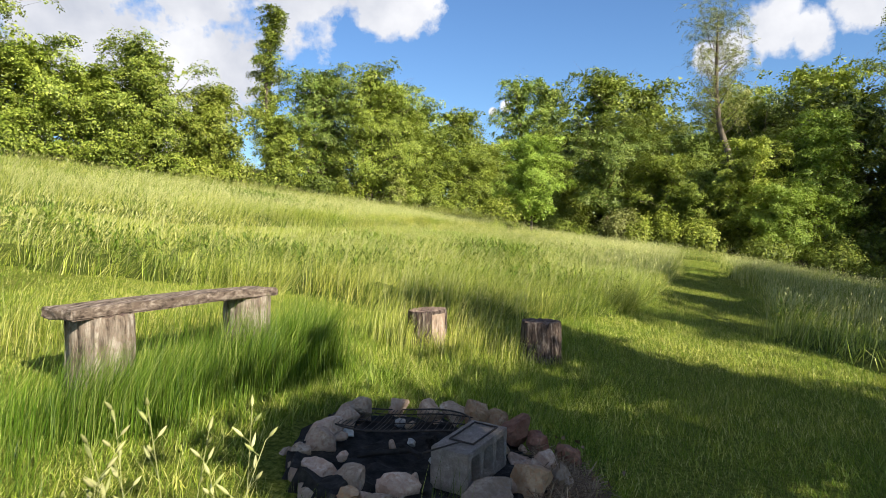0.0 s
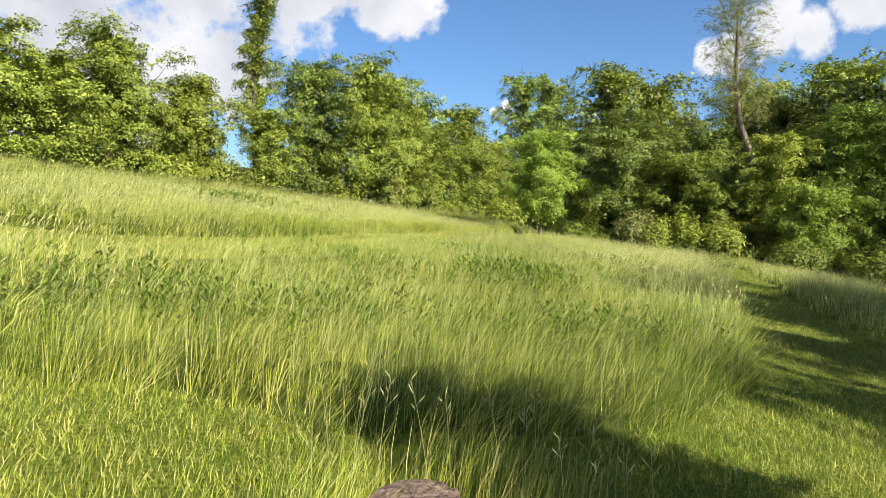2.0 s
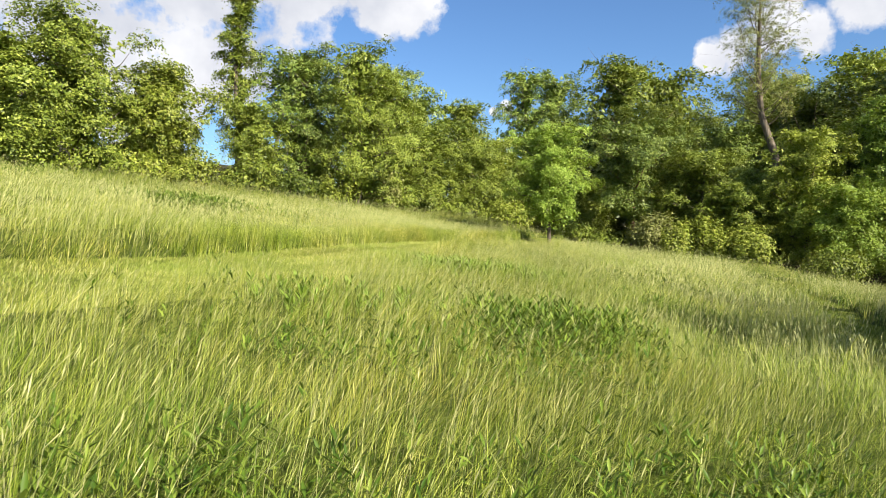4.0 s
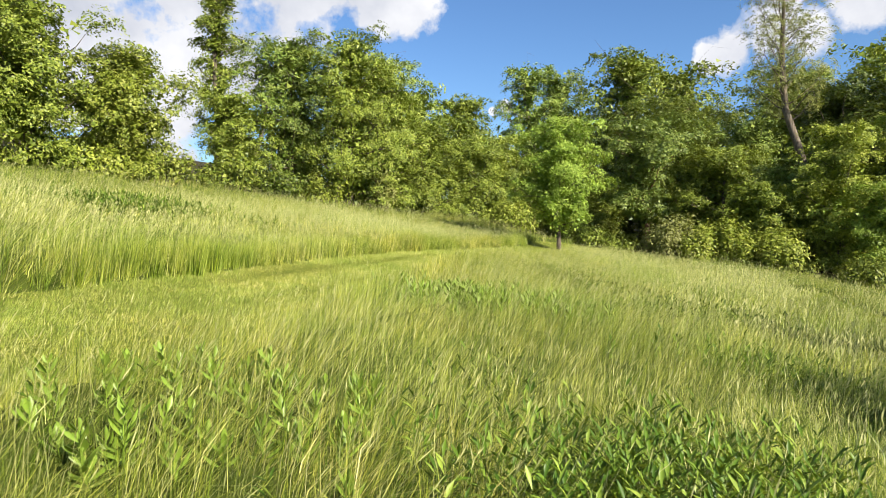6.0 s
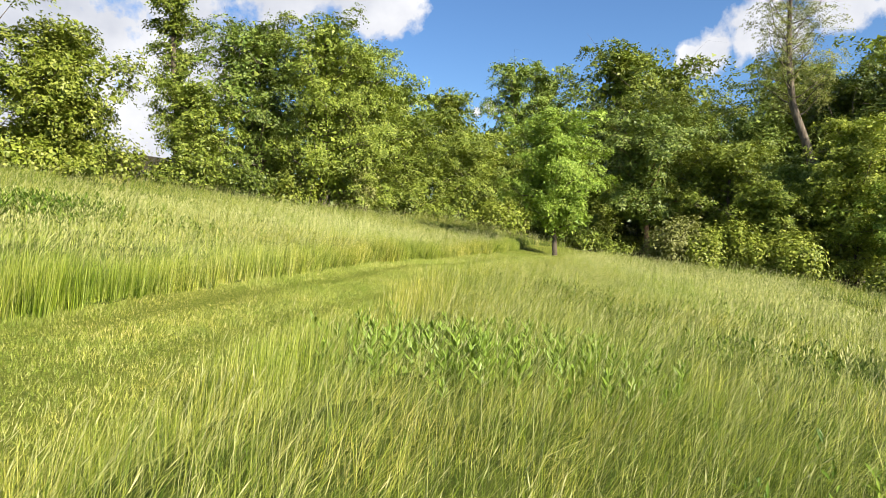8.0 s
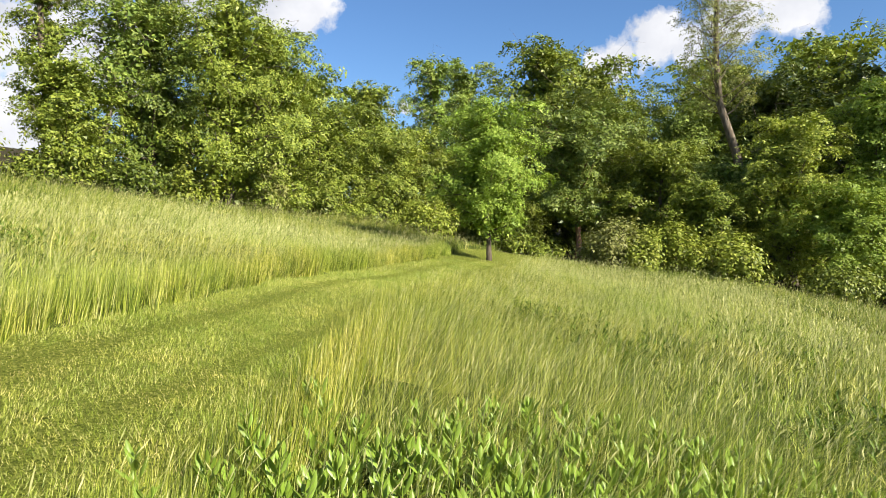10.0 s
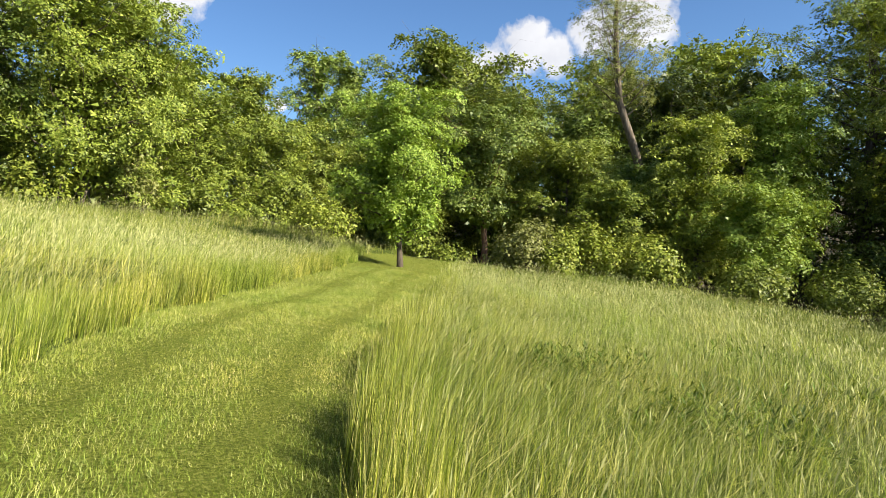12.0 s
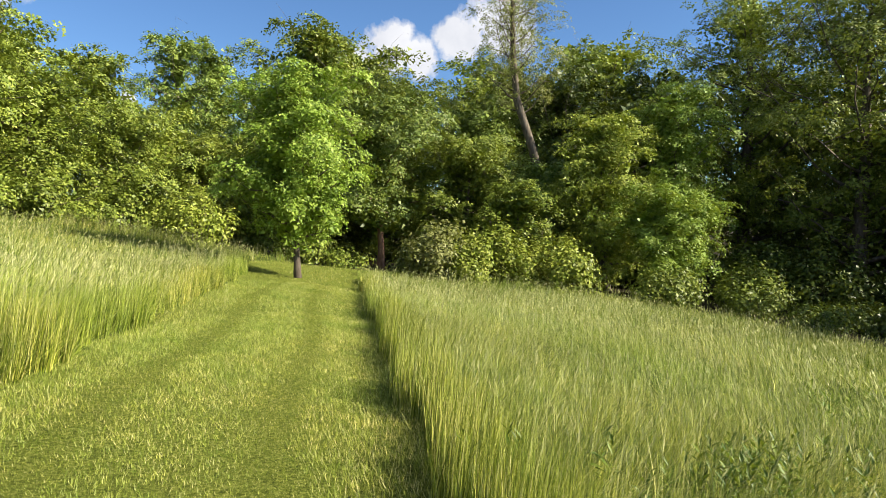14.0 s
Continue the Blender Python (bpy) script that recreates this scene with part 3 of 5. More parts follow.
# ---- trees ----
def tree_meshes(seed, height, trunk_r, base, spread, leaves, size, limbs=13, path=None, top=0.75, clump=0.5, twist=0.05, low=0.0, flat=0.95, solid=0.1, single=True, lift=1.0, inner=0.10, thin=0.55):
    """Trunk with limbs and twigs, and a crown of leaf clumps round the twigs. base: where the crown begins; spread: crown radius;
    path: trunk axis, if it leans; top: how full the crown is near its top; low: extra foliage under the crown."""
    rng = np.random.default_rng(seed)
    wood, clumps, sizes = Heap(), [], []
    s = np.linspace(0, 1, 9)
    if path is None:
        drift = np.cumsum(rng.normal(0, twist * height / 9, (9, 2)), 0)
        axis = np.stack([drift[:, 0], drift[:, 1], s * height * 0.94], 1)
        axis[0, :2] = 0
    else:
        p = np.array(path, float)
        q = np.linspace(0, 1, len(p))
        axis = np.stack([np.interp(s, q, p[:, k]) for k in range(3)], 1)
    radii = trunk_r * (1 - s) ** 0.8 + 0.012 * trunk_r / 0.1
    radii[0] *= 1.35
    axis[0, 2] -= 0.25
    tube(wood, axis, radii, 7)
    for k in range(limbs):
        f = (k + rng.uniform(0.1, 0.9)) / limbs
        hgt = (base + (0.97 - base) * f)
        at = np.array([np.interp(hgt, s, axis[:, c]) for c in range(3)])
        az = k * 2.4 + rng.uniform(-0.6, 0.6)
        prof = math.sin(math.pi * min(1, 0.22 + 0.78 * f * top)) ** 0.7
        reach = spread * prof * rng.uniform(0.65, 1.15)
        rise = reach * rng.uniform(0.2, 0.85) * (0.6 + f) * lift
        out = np.array([math.cos(az), math.sin(az), 0.0])
        u = np.linspace(0, 1, 5)[:, None]
        limb = at + out * reach * u + np.array([0, 0, 1.0]) * rise * u ** 1.4 + rng.normal(0, 0.05 * reach, (5, 3)) * u
        lr = np.interp(hgt, s, radii) * thin
        tube(wood, limb, lr * (1 - np.linspace(0, 1, 5) * 0.85), 3 if k % 2 else 4)
        for c in (2, 4):
            clumps.append(limb[c])
            sizes.append(clump * reach ** 0.5 * rng.uniform(0.6, 1.05))
        for t in range(3):
            a0 = limb[rng.integers(1, 5)]
            d = out * 0.5 + rng.normal(0, 0.8, 3)
            d[2] = d[2] * 0.7 + 0.1
            d = d / np.linalg.norm(d) * reach * rng.uniform(0.3, 0.6)
            twig = a0 + d * np.linspace(0, 1, 3)[:, None]
            if t < 2:
                tube(wood, twig, lr * 0.3 * np.array([1, 0.7, 0.3]), 3)
            clumps.append(twig[2])
            sizes.append(clump * reach ** 0.5 * rng.uniform(0.45, 0.95))
    for k in range(8):
        hgt = rng.uniform(0.78, 0.97)
        clumps.append(np.array([np.interp(hgt, s, axis[:, c]) for c in range(3)]) + rng.normal(0, spread * 0.13, 3) * np.array([1, 1, 0.3]))
        sizes.append(clump * spread ** 0.5 * rng.uniform(0.55, 0.8))
    if low:
        for k in range(int(14 * low)):
            a, r = rng.uniform(0, 6.28), spread * rng.uniform(0.3, 1.05)
            clumps.append(np.array([math.cos(a) * r, math.sin(a) * r, rng.uniform(0.03, max(0.05, base) * 1.1) * height]))
            sizes.append(clump * spread ** 0.5 * rng.uniform(0.6, 1.0))
    clumps, sizes = np.array(clumps), np.array(sizes)
    clumps[:, 2] = np.minimum(clumps[:, 2], np.percentile(clumps[:, 2], 96))
    # leaves grow in sprays of fifteen that share a tilt, with darker gaps between the sprays
    per = 15
    sprays = max(1, leaves // per)
    p = sizes ** 2 / (sizes ** 2).sum()
    pick = rng.choice(len(clumps), sprays, p=p)
    off = rng.normal(size=(sprays, 3))
    off /= np.linalg.norm(off, axis=1)[:, None]
    off[:, 2] = np.where(off[:, 2] < -0.3, -off[:, 2], off[:, 2])
    off *= (rng.uniform(0, 1, sprays) ** 0.3)[:, None] * rng.uniform(0.7, 1.2, sprays)[:, None]
    heart = clumps[pick] + off * sizes[pick][:, None] * np.array([1.2, 1.2, flat * 1.15])
    mid = np.array([axis[:, 0].mean(), axis[:, 1].mean(), height * (base + 1) / 2])
    outward = heart - mid
    outward /= np.linalg.norm(outward, axis=1)[:, None] + 1e-9
    tilt = off * 0.9 + outward * 0.45 + np.array([0, 0, 0.45]) + rng.normal(0, 0.25, (sprays, 3))
    tilt /= np.linalg.norm(tilt, axis=1)[:, None] + 1e-9
    d = rng.normal(0, size * 1.3, (sprays, per, 3))
    d -= (d * tilt[:, None]).sum(2)[:, :, None] * tilt[:, None] * 0.72
    d[:, :, 2] -= 0.3 * np.linalg.norm(d, axis=2)
    at = (heart[:, None] + d).reshape(-1, 3)
    count = len(at)
    normal = np.repeat(tilt, per, 0) + rng.normal(0, 0.26, (count, 3))
    big = np.where(rng.uniform(size=count) < solid, 1.4, 1.0)
    if inner:
        # broad leaves deep in the crown, in its own shade
        m = int(leaves * inner)
        pick = rng.integers(0, len(clumps), m)
        stem = np.stack([np.interp(clumps[pick, 2] - 0.05 * height, axis[:, 2], axis[:, c]) for c in range(3)], 1)
        deep = stem + (clumps[pick] - stem) * rng.uniform(0.15, 0.72, m)[:, None] + rng.normal(0, 0.10 * spread, (m, 3))
        at, big = np.concatenate([at, deep]), np.concatenate([big, np.full(m, 2.3)])
        normal = np.concatenate([normal, rng.normal(size=(m, 3))])
    co, tris = leaf_cards(rng, at, size * big, size * 0.68 * big, normal, single)
    wc, wt, wq = wood.parts()
    fit = height / np.percentile(co[:, 2], 99.7)
    co[:, 2] *= fit
    wc[:, 2] *= fit
    return (wc, wt, wq), (co, tris, None)


def tree(name, x, y, data, bark, leaf, label, category="tree", group="", turn=0.0):
    root = new(name)
    root.matrix_world = pose(x, y, float(ground_h(x, y)), 0, 0, turn)
    np_part("trunk", *data[0], bark, root, smooth=True)
    np_part("crown", *data[1], leaf, root)
    return tagged(root, label, category, group)


def named_trees():
    # lone young maple on the mown ground
    d = tree_meshes(41, 6.7, 0.10, 0.20, 2.15, 44000, 0.088, 44, clump=0.42, top=0.85, solid=0.1, twist=0.02)
    tree("young_maple", 6.1, 44.3, d, BARK, LEAF["bright"], "young broadleaf tree with bright green leaves on mown grass")
    d = tree_meshes(42, 9.4, 0.17, 0.26, 2.7, 30000, 0.135, 32, clump=0.5, solid=0.2)
    tree("broadleaf_tree", 13.8, 54.0, d, RED_BARK, LEAF["cool"], "broadleaf tree with reddish bare trunk at the wood edge")
    # tall thin-crowned tree that leans
    d = tree_meshes(43, 22.0, 0.33, 0.45, 2.5, 42000, 0.085, 46, lift=2.6, thin=0.3, path=[(1.2, -0.5, 0), (0.9, -0.3, 4), (0.05, 0, 8), (-0.9, 0.65, 12), (-1.2, 0.75, 16), (-1.15, 0.75, 19), (-1.1, 0.75, 22.3)], top=0.9, clump=0.62, solid=0.0, inner=0)
    tree("tall_tree", 24.3, 54.3, d, BARK, LEAF["pale"], "tall leaning tree with thin sparse crown above the wood")
    # vine-grown snag
    d = tree_meshes(44, 13.3, 0.22, 0.10, 1.0, 18000, 0.12, 34, path=[(0, 0, 0), (0.1, 0, 4), (-0.1, 0, 7), (0.3, 0, 10), (0.8, 0, 13)], top=0.55, clump=0.48, solid=0.25, inner=0.05)
    tree("vine_grown_tree", -13.0, 48.0, d, BARK, LEAF["wood"], "slender old tree grown over with vines")
    # leaning bare trunk
    d = tree_meshes(45, 9.0, 0.20, 0.62, 2.3, 3000, 0.18, 12, path=[(-0.9, 0, 0), (-0.5, 0, 1.5), (0.3, 0, 3.5), (0.7, 0, 5.5), (1.3, 0, 9)], clump=0.5)
    tree("leaning_tree", -11.3, 49.6, d, PALE_BARK, LEAF["cool"], "tree with pale leaning trunk before the wood")
    # x, y, top of crown above ground, crown radius, crown base, leaf kind, leaves, size, seed
    rows = [
        (-24.0, 31.5, 8.8, 3.0, 0.14, "wood", 8000, 0.18, 1), (-20.6, 32.3, 6.3, 2.3, 0.08, "wood", 8000, 0.17, 2), (-18.4, 33.9, 5.6, 2.0, 0.08, "wood", 7000, 0.17, 28), (-16.6, 36.5, 7.5, 2.4, 0.08, "wood", 9500, 0.17, 3),
        (-13.9, 38.8, 5.9, 1.9, 0.06, "yellow", 7500, 0.17, 4), (-9.7, 51.4, 10.0, 2.9, 0.07, "cool", 10500, 0.19, 5), (-6.0, 51.8, 11.0, 2.9, 0.06, "wood", 10500, 0.19, 6), (-4.0, 54.0, 10.3, 2.6, 0.06, "wood", 8500, 0.19, 29),
        (-2.6, 72, 11.8, 3.5, 0.08, "wood", 7000, 0.24, 7), (2.0, 75, 12.0, 3.1, 0.08, "wood", 7000, 0.25, 8), (5.2, 79, 9.0, 3.0, 0.08, "yellow", 7000, 0.25, 9),
        (-1.3, 57.2, 7.2, 2.6, 0.05, "wood", 7000, 0.19, 33), (2.5, 61, 6.8, 2.8, 0.05, "wood", 7000, 0.20, 34), (6.4, 61.5, 6.2, 2.6, 0.05, "yellow", 6500, 0.20, 35), (-11.9, 47.4, 5.6, 1.7, 0.05, "wood", 4500, 0.18, 36),
        (9.8, 60, 6.8, 2.6, 0.05, "wood", 7000, 0.20, 10), (12.9, 108, 22.3, 4.4, 0.15, "cool", 9000, 0.30, 11), (18.6, 111, 22.3, 4.2, 0.15, "cool", 8000, 0.30, 12),
        (18.2, 76, 18.2, 5.0, 0.10, "wood", 11000, 0.28, 13), (24.5, 79, 18.0, 5.6, 0.08, "wood", 10000, 0.29, 14), (19.0, 62, 12.0, 3.8, 0.08, "yellow", 9500, 0.24, 15),
        (31.0, 70, 16.5, 5.0, 0.10, "wood", 9000, 0.28, 16), (22.5, 46.6, 8.6, 2.1, 0.05, "yellow", 8000, 0.18, 17), (27.0, 46.4, 10.6, 2.5, 0.06, "bright", 9000, 0.19, 18), (22.9, 43.3, 5.4, 2.0, 0.05, "bright", 6000, 0.17, 37),
        (38.2, 49.5, 19.5, 5.0, 0.10, "wood", 11000, 0.26, 19), (36.0, 60.0, 16.8, 5.0, 0.10, "wood", 9000, 0.27, 20), (34.5, 41.0, 17.5, 5.2, 0.08, "wood", 9000, 0.24, 21),
        (40.5, 31.0, 17.0, 5.5, 0.08, "wood", 8000, 0.26, 22), (18.2, 52.5, 7.5, 2.7, 0.05, "wood", 7500, 0.20, 23), (22.0, 57.0, 10.0, 3.2, 0.05, "cool", 8000, 0.22, 24),
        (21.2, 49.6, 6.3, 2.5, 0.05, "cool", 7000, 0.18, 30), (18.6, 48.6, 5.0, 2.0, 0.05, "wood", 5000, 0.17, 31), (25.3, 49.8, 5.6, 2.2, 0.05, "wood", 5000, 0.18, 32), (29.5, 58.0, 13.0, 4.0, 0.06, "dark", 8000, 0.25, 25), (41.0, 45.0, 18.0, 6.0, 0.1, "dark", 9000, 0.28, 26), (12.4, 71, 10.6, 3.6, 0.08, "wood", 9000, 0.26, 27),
    ]
    words = {"wood": "broadleaf tree in full green leaf at the wood edge", "yellow": "broadleaf tree with yellow-green young leaves", "cool": "broadleaf tree with blue-green leaves",
             "bright": "broadleaf tree with light green leaves", "dark": "large broadleaf tree in the wood, leaf colour darkened for shade", "pale": "tree with thin pale leaves"}
    for x, y, high, r, low, kind, n, size, seed in rows:
        near = (y < 63 and -12 < x < 30) or (x > 30 and y < 52)
        fine = 5.2 if x > 30 and near else 4.2 if near else 3.6 if x < -12 else 2.1
        d = tree_meshes(100 + seed, high, 0.03 * high ** 0.9, max(low, 0.1), r, int(n * fine), size * (0.54 if x > 30 and near else 0.62 if near else 0.70 if x < -12 else 0.93), int(26 + high * 1.1), clump=0.50, low=(0.8 if low < 0.09 else 0.4) * (0.4 if 10 < x < 32 and y < 56 else 1.0), top=0.8, inner=0.10 if high < 17 or y > 60 else 0.06, thin=0.38)
        tree("broadleaf_tree", x, y, d, BARK, LEAF[kind], words[kind], group="trees at the wood edge")


def filler_wood():
    """Deeper rows of the wood, from a few grown shapes."""
    kinds = []
    # "dark" carries the shade of the deep wood in its leaf colour
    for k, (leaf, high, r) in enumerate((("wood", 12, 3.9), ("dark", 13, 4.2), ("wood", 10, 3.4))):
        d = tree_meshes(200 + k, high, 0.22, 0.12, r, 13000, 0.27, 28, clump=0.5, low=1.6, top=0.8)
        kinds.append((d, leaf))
    first = {}
    rng = np.random.default_rng(9)
    # (33, 23.5), (37, 20), (38, 29): unseen, added to shade the eastern wood edge
    spots = [(-23.5, 27, 0.5), (-24, 34, 0.45), (-21, 40, 0.42), (-17.5, 45, 0.4), (-15, 58, 0.3), (-10, 58, 0.7), (-5.5, 60, 0.85), (-1, 65, 0.72), (4.5, 68, 0.62), (9.5, 68, 0.62), (15, 66, 0.9), (26, 62, 1.0), (31, 64, 1.1),
             (37, 67, 1.1), (43, 60, 1.2), (46, 52, 1.2), (30, 51.5, 0.9), (38, 39, 1.2), (44, 34, 1.2), (46, 27, 1.2), (13, 62, 0.62), (22, 70, 1.0), (48, 40, 1.3), (25.5, 50.5, 0.6), (33, 23.5, 0.95), (37, 20, 1.2), (38, 29, 1.0), (52, 45, 1.4), (34, 55, 1.0)]
    for k, (x, y, sc) in enumerate(spots):
        d, leaf = kinds[k % 3]
        m = pose(x, y, float(ground_h(x, y)) - 0.2, 0, 0, rng.uniform(0, 360))
        if k % 3 not in first:
            first[k % 3] = tree("broadleaf_tree", x, y, d, BARK, LEAF[leaf], "broadleaf tree in the depth of the wood", group="trees in the wood", turn=30)
            first[k % 3].scale = (sc, sc, sc)
        else:
            ob = copy_thing(first[k % 3], m)
            ob.scale = (sc, sc, sc * rng.uniform(0.9, 1.1))
    # trees behind the start, whose shade lies on the lawn
    for x, y, sc, high in SHADE_TREES:
        ob = copy_thing(first[0], pose(x, y, float(ground_h(x, y)), 0, 0, rng.uniform(0, 360)))
        ob.scale = (sc, sc, high)


SHADE_TREES = [(12.7, -3.8, 0.68, 0.68), (17.3, 5.7, 0.88, 1.05), (17.8, 10.3, 0.85, 0.95), (21.0, 13.5, 0.9, 1.0), (19.5, 3.5, 0.85, 1.0), (14.5, -1.2, 0.45, 1.0)]


def lawn_side_trees():
    """Thin-crowned trees beside the lawn, behind the start, that dapple it with shade."""
    for k, (x, y, high, r, low, n) in enumerate(((8.2, -0.75, 8.6, 0.8, 0.55, 4200), (13.0, 4.2, 9.0, 1.0, 0.45, 5000), (10.8, -4.8, 9.8, 1.9, 0.40, 6500), (5.0, -1.75, 6.0, 1.2, 0.74, 3200))):
        d = tree_meshes(260 + k, high, 0.15, low, r, n, 0.18, 26, clump=0.5, inner=0)
        tree("broadleaf_tree", x, y, d, BARK, LEAF["wood"], "slender broadleaf tree beside the lawn", group="trees beside the lawn")


def shrub(name, x, y, r, high, leaf, n, size, seed, label, twigs=40):
    """Many-stemmed bush: stems from one root, leaf clumps along them."""
    rng = np.random.default_rng(seed)
    wood, clumps = Heap(), []
    for k in range(twigs):
        a, reach = rng.uniform(0, 6.28), rng.uniform(0.15, 1.0) ** 0.6
        tip = np.array([math.cos(a) * r[0] * reach, math.sin(a) * r[1] * reach, high * math.sqrt(max(0.05, 1 - reach ** 2 * 0.85)) * rng.uniform(0.7, 1.05)])
        start = np.array([tip[0] * 0.55, tip[1] * 0.55, -0.1])
        u = np.linspace(0, 1, 4)[:, None]
        stem = start + (tip - start) * u + rng.normal(0, 0.06, (4, 3)) * u
        tube(wood, stem, np.array([0.022, 0.016, 0.01, 0.004]), 4)
        clumps += [stem[3], stem[2], stem[2] * 0.5 + stem[3] * 0.5, stem[1]]
    clumps = np.array(clumps)
    pick = rng.integers(0, len(clumps), n)
    off = rng.normal(0, 0.22, (n, 3)) * (min(r) / 1.3) ** 0.5
    at = clumps[pick] + off
    at[:, 2] = np.maximum(at[:, 2], 0.03)
    normal = off * 2 + np.array([0, 0, 0.5]) + (at * np.array([1 / r[0], 1 / r[1], 0.5])) * 0.5 + rng.normal(0, 0.4, (n, 3))
    co, tris = leaf_cards(rng, at, size, size * 0.7, normal, True)
    co_z = ground_h(x, y)
    root = new(name)
    root.matrix_world = pose(x, y, float(co_z))
    np_part("stem", *wood.parts(), BARK, root)
    np_part("foliage", co, tris, None, LEAF[leaf], root)
    return tagged(root, label, "shrub", "shrubs at the wood edge")


def shrubs():
    rows = [
        (12.9, 46.8, (1.8, 1.5), 2.6, "pale", 5000, 0.14), (15.2, 46.0, (2.2, 1.6), 2.6, "yellow", 6500, 0.15), (17.8, 45.0, (2.1, 1.6), 2.4, "yellow", 6500, 0.15),
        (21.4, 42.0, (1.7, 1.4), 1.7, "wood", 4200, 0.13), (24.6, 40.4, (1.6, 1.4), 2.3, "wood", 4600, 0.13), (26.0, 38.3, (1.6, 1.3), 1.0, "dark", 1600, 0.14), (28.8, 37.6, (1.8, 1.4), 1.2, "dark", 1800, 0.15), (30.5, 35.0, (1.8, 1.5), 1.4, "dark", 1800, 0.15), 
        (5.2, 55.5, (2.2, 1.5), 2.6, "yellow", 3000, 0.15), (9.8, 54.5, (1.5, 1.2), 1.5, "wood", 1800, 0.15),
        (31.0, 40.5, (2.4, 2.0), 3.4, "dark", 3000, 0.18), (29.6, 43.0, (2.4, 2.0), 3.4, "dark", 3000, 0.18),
        (11.7, 53.6, (1.2, 1.0), 0.8, "wood", 1200, 0.14),
        (-20.8, 30.2, (1.8, 1.5), 2.2, "wood", 2600, 0.16), (-17.8, 34.8, (1.7, 1.4), 1.8, "wood", 2600, 0.15), (-15.0, 38.2, (1.5, 1.3), 1.7, "yellow", 2400, 0.15), (-14.3, 43.0, (1.8, 1.5), 2.2, "yellow", 2600, 0.16),
        (-12.2, 46.6, (1.8, 1.3), 2.0, "wood", 2600, 0.16), (-10.0, 49.0, (1.7, 1.3), 1.9, "dark", 2400, 0.15), (-7.2, 50.6, (1.7, 1.3), 2.2, "yellow", 2400, 0.16), (-4.4, 52.4, (1.5, 1.3), 3.0, "pale", 2600, 0.16),
        (-1.7, 55.0, (1.9, 1.4), 2.2, "wood", 2400, 0.16), (1.5, 58.5, (2.0, 1.5), 2.4, "wood", 2400, 0.17),
    ]
    words = {"pale": "greyish twiggy shrub with thin leaves", "yellow": "low spreading yellow-green shrub at the wood edge", "wood": "green leafy shrub at the wood edge",
             "bright": "light green leafy shrub at the wood edge", "dark": "shrub at the wood, leaf colour darkened for shade"}
    for k, (x, y, r, high, leaf, n, size) in enumerate(rows):
        shrub("shrub", x, y, r, high, leaf, int(n * 1.5), size, 300 + k, words[leaf], 46 if leaf == "pale" else 34)


named_trees()
filler_wood()
lawn_side_trees()
shrubs()


# ---- fire pit, seats ----
def rock_material(name, stops, second):
    return solid_material(name, stops, 14.0, 0.9, 1.0, 45.0, None, 0.2, second, 0.3)


ROCKS = [rock_material("pink_limestone", [(0.3, (0.34, 0.23, 0.17)), (0.55, (0.52, 0.40, 0.31)), (0.75, (0.68, 0.57, 0.47))], (0.40, 0.26, 0.19)),
         rock_material("grey_limestone", [(0.3, (0.28, 0.205, 0.15)), (0.55, (0.47, 0.37, 0.285)), (0.75, (0.68, 0.57, 0.46))], (0.33, 0.235, 0.165)),
         rock_material("russet_rock", [(0.3, (0.15, 0.065, 0.042)), (0.55, (0.29, 0.145, 0.10)), (0.75, (0.44, 0.27, 0.19))], (0.21, 0.12, 0.085)),
         rock_material("tan_rock", [(0.3, (0.30, 0.20, 0.115)), (0.55, (0.48, 0.34, 0.215)), (0.75, (0.62, 0.48, 0.35))], (0.42, 0.24, 0.135))]
SOOT = solid_material("soot_ash", [(0.35, (0.008, 0.008, 0.008)), (0.6, (0.03, 0.028, 0.026)), (0.8, (0.09, 0.085, 0.08))], 16.0, 0.95, 0.9, 40.0)
ASH = solid_material("white_ash", [(0.3, (0.35, 0.35, 0.35)), (0.7, (0.62, 0.62, 0.62))], 20.0, 0.95, 0.4, 60.0)
CONCRETE = solid_material("concrete", [(0.3, (0.24, 0.205, 0.185)), (0.55, (0.38, 0.335, 0.305)), (0.75, (0.52, 0.47, 0.43))], 30.0, 0.95, 1.0, 130.0, None, 0.15, (0.29, 0.25, 0.225), 0.0)
IRON = solid_material("rusty_iron", [(0.3, (0.02, 0.017, 0.015)), (0.6, (0.05, 0.035, 0.028)), (0.8, (0.13, 0.08, 0.055))], 40.0, 0.75, 0.3, 90.0, None, 0.4)
PLANK = solid_material("weathered_plank", [(0.36, (0.05, 0.037, 0.03)), (0.5, (0.20, 0.155, 0.125)), (0.66, (0.42, 0.355, 0.30))], 6.0, 0.9, 1.0, 24.0, (6, 1.0, 6), 0.2, (0.17, 0.125, 0.10), 0.1)
LOG = solid_material("weathered_log", [(0.36, (0.08, 0.06, 0.047)), (0.5, (0.30, 0.25, 0.20)), (0.66, (0.52, 0.46, 0.39))], 6.0, 0.9, 1.0, 20.0, (5, 5, 0.7), 0.2, (0.24, 0.18, 0.14), 0.15)
STUMP_BARK = solid_material("stump_bark", [(0.38, (0.035, 0.026, 0.022)), (0.5, (0.12, 0.09, 0.078)), (0.64, (0.34, 0.285, 0.24))], 9.0, 0.92, 1.0, 30.0, (5, 5, 0.8), 0.2, (0.11, 0.075, 0.06), 0.1)
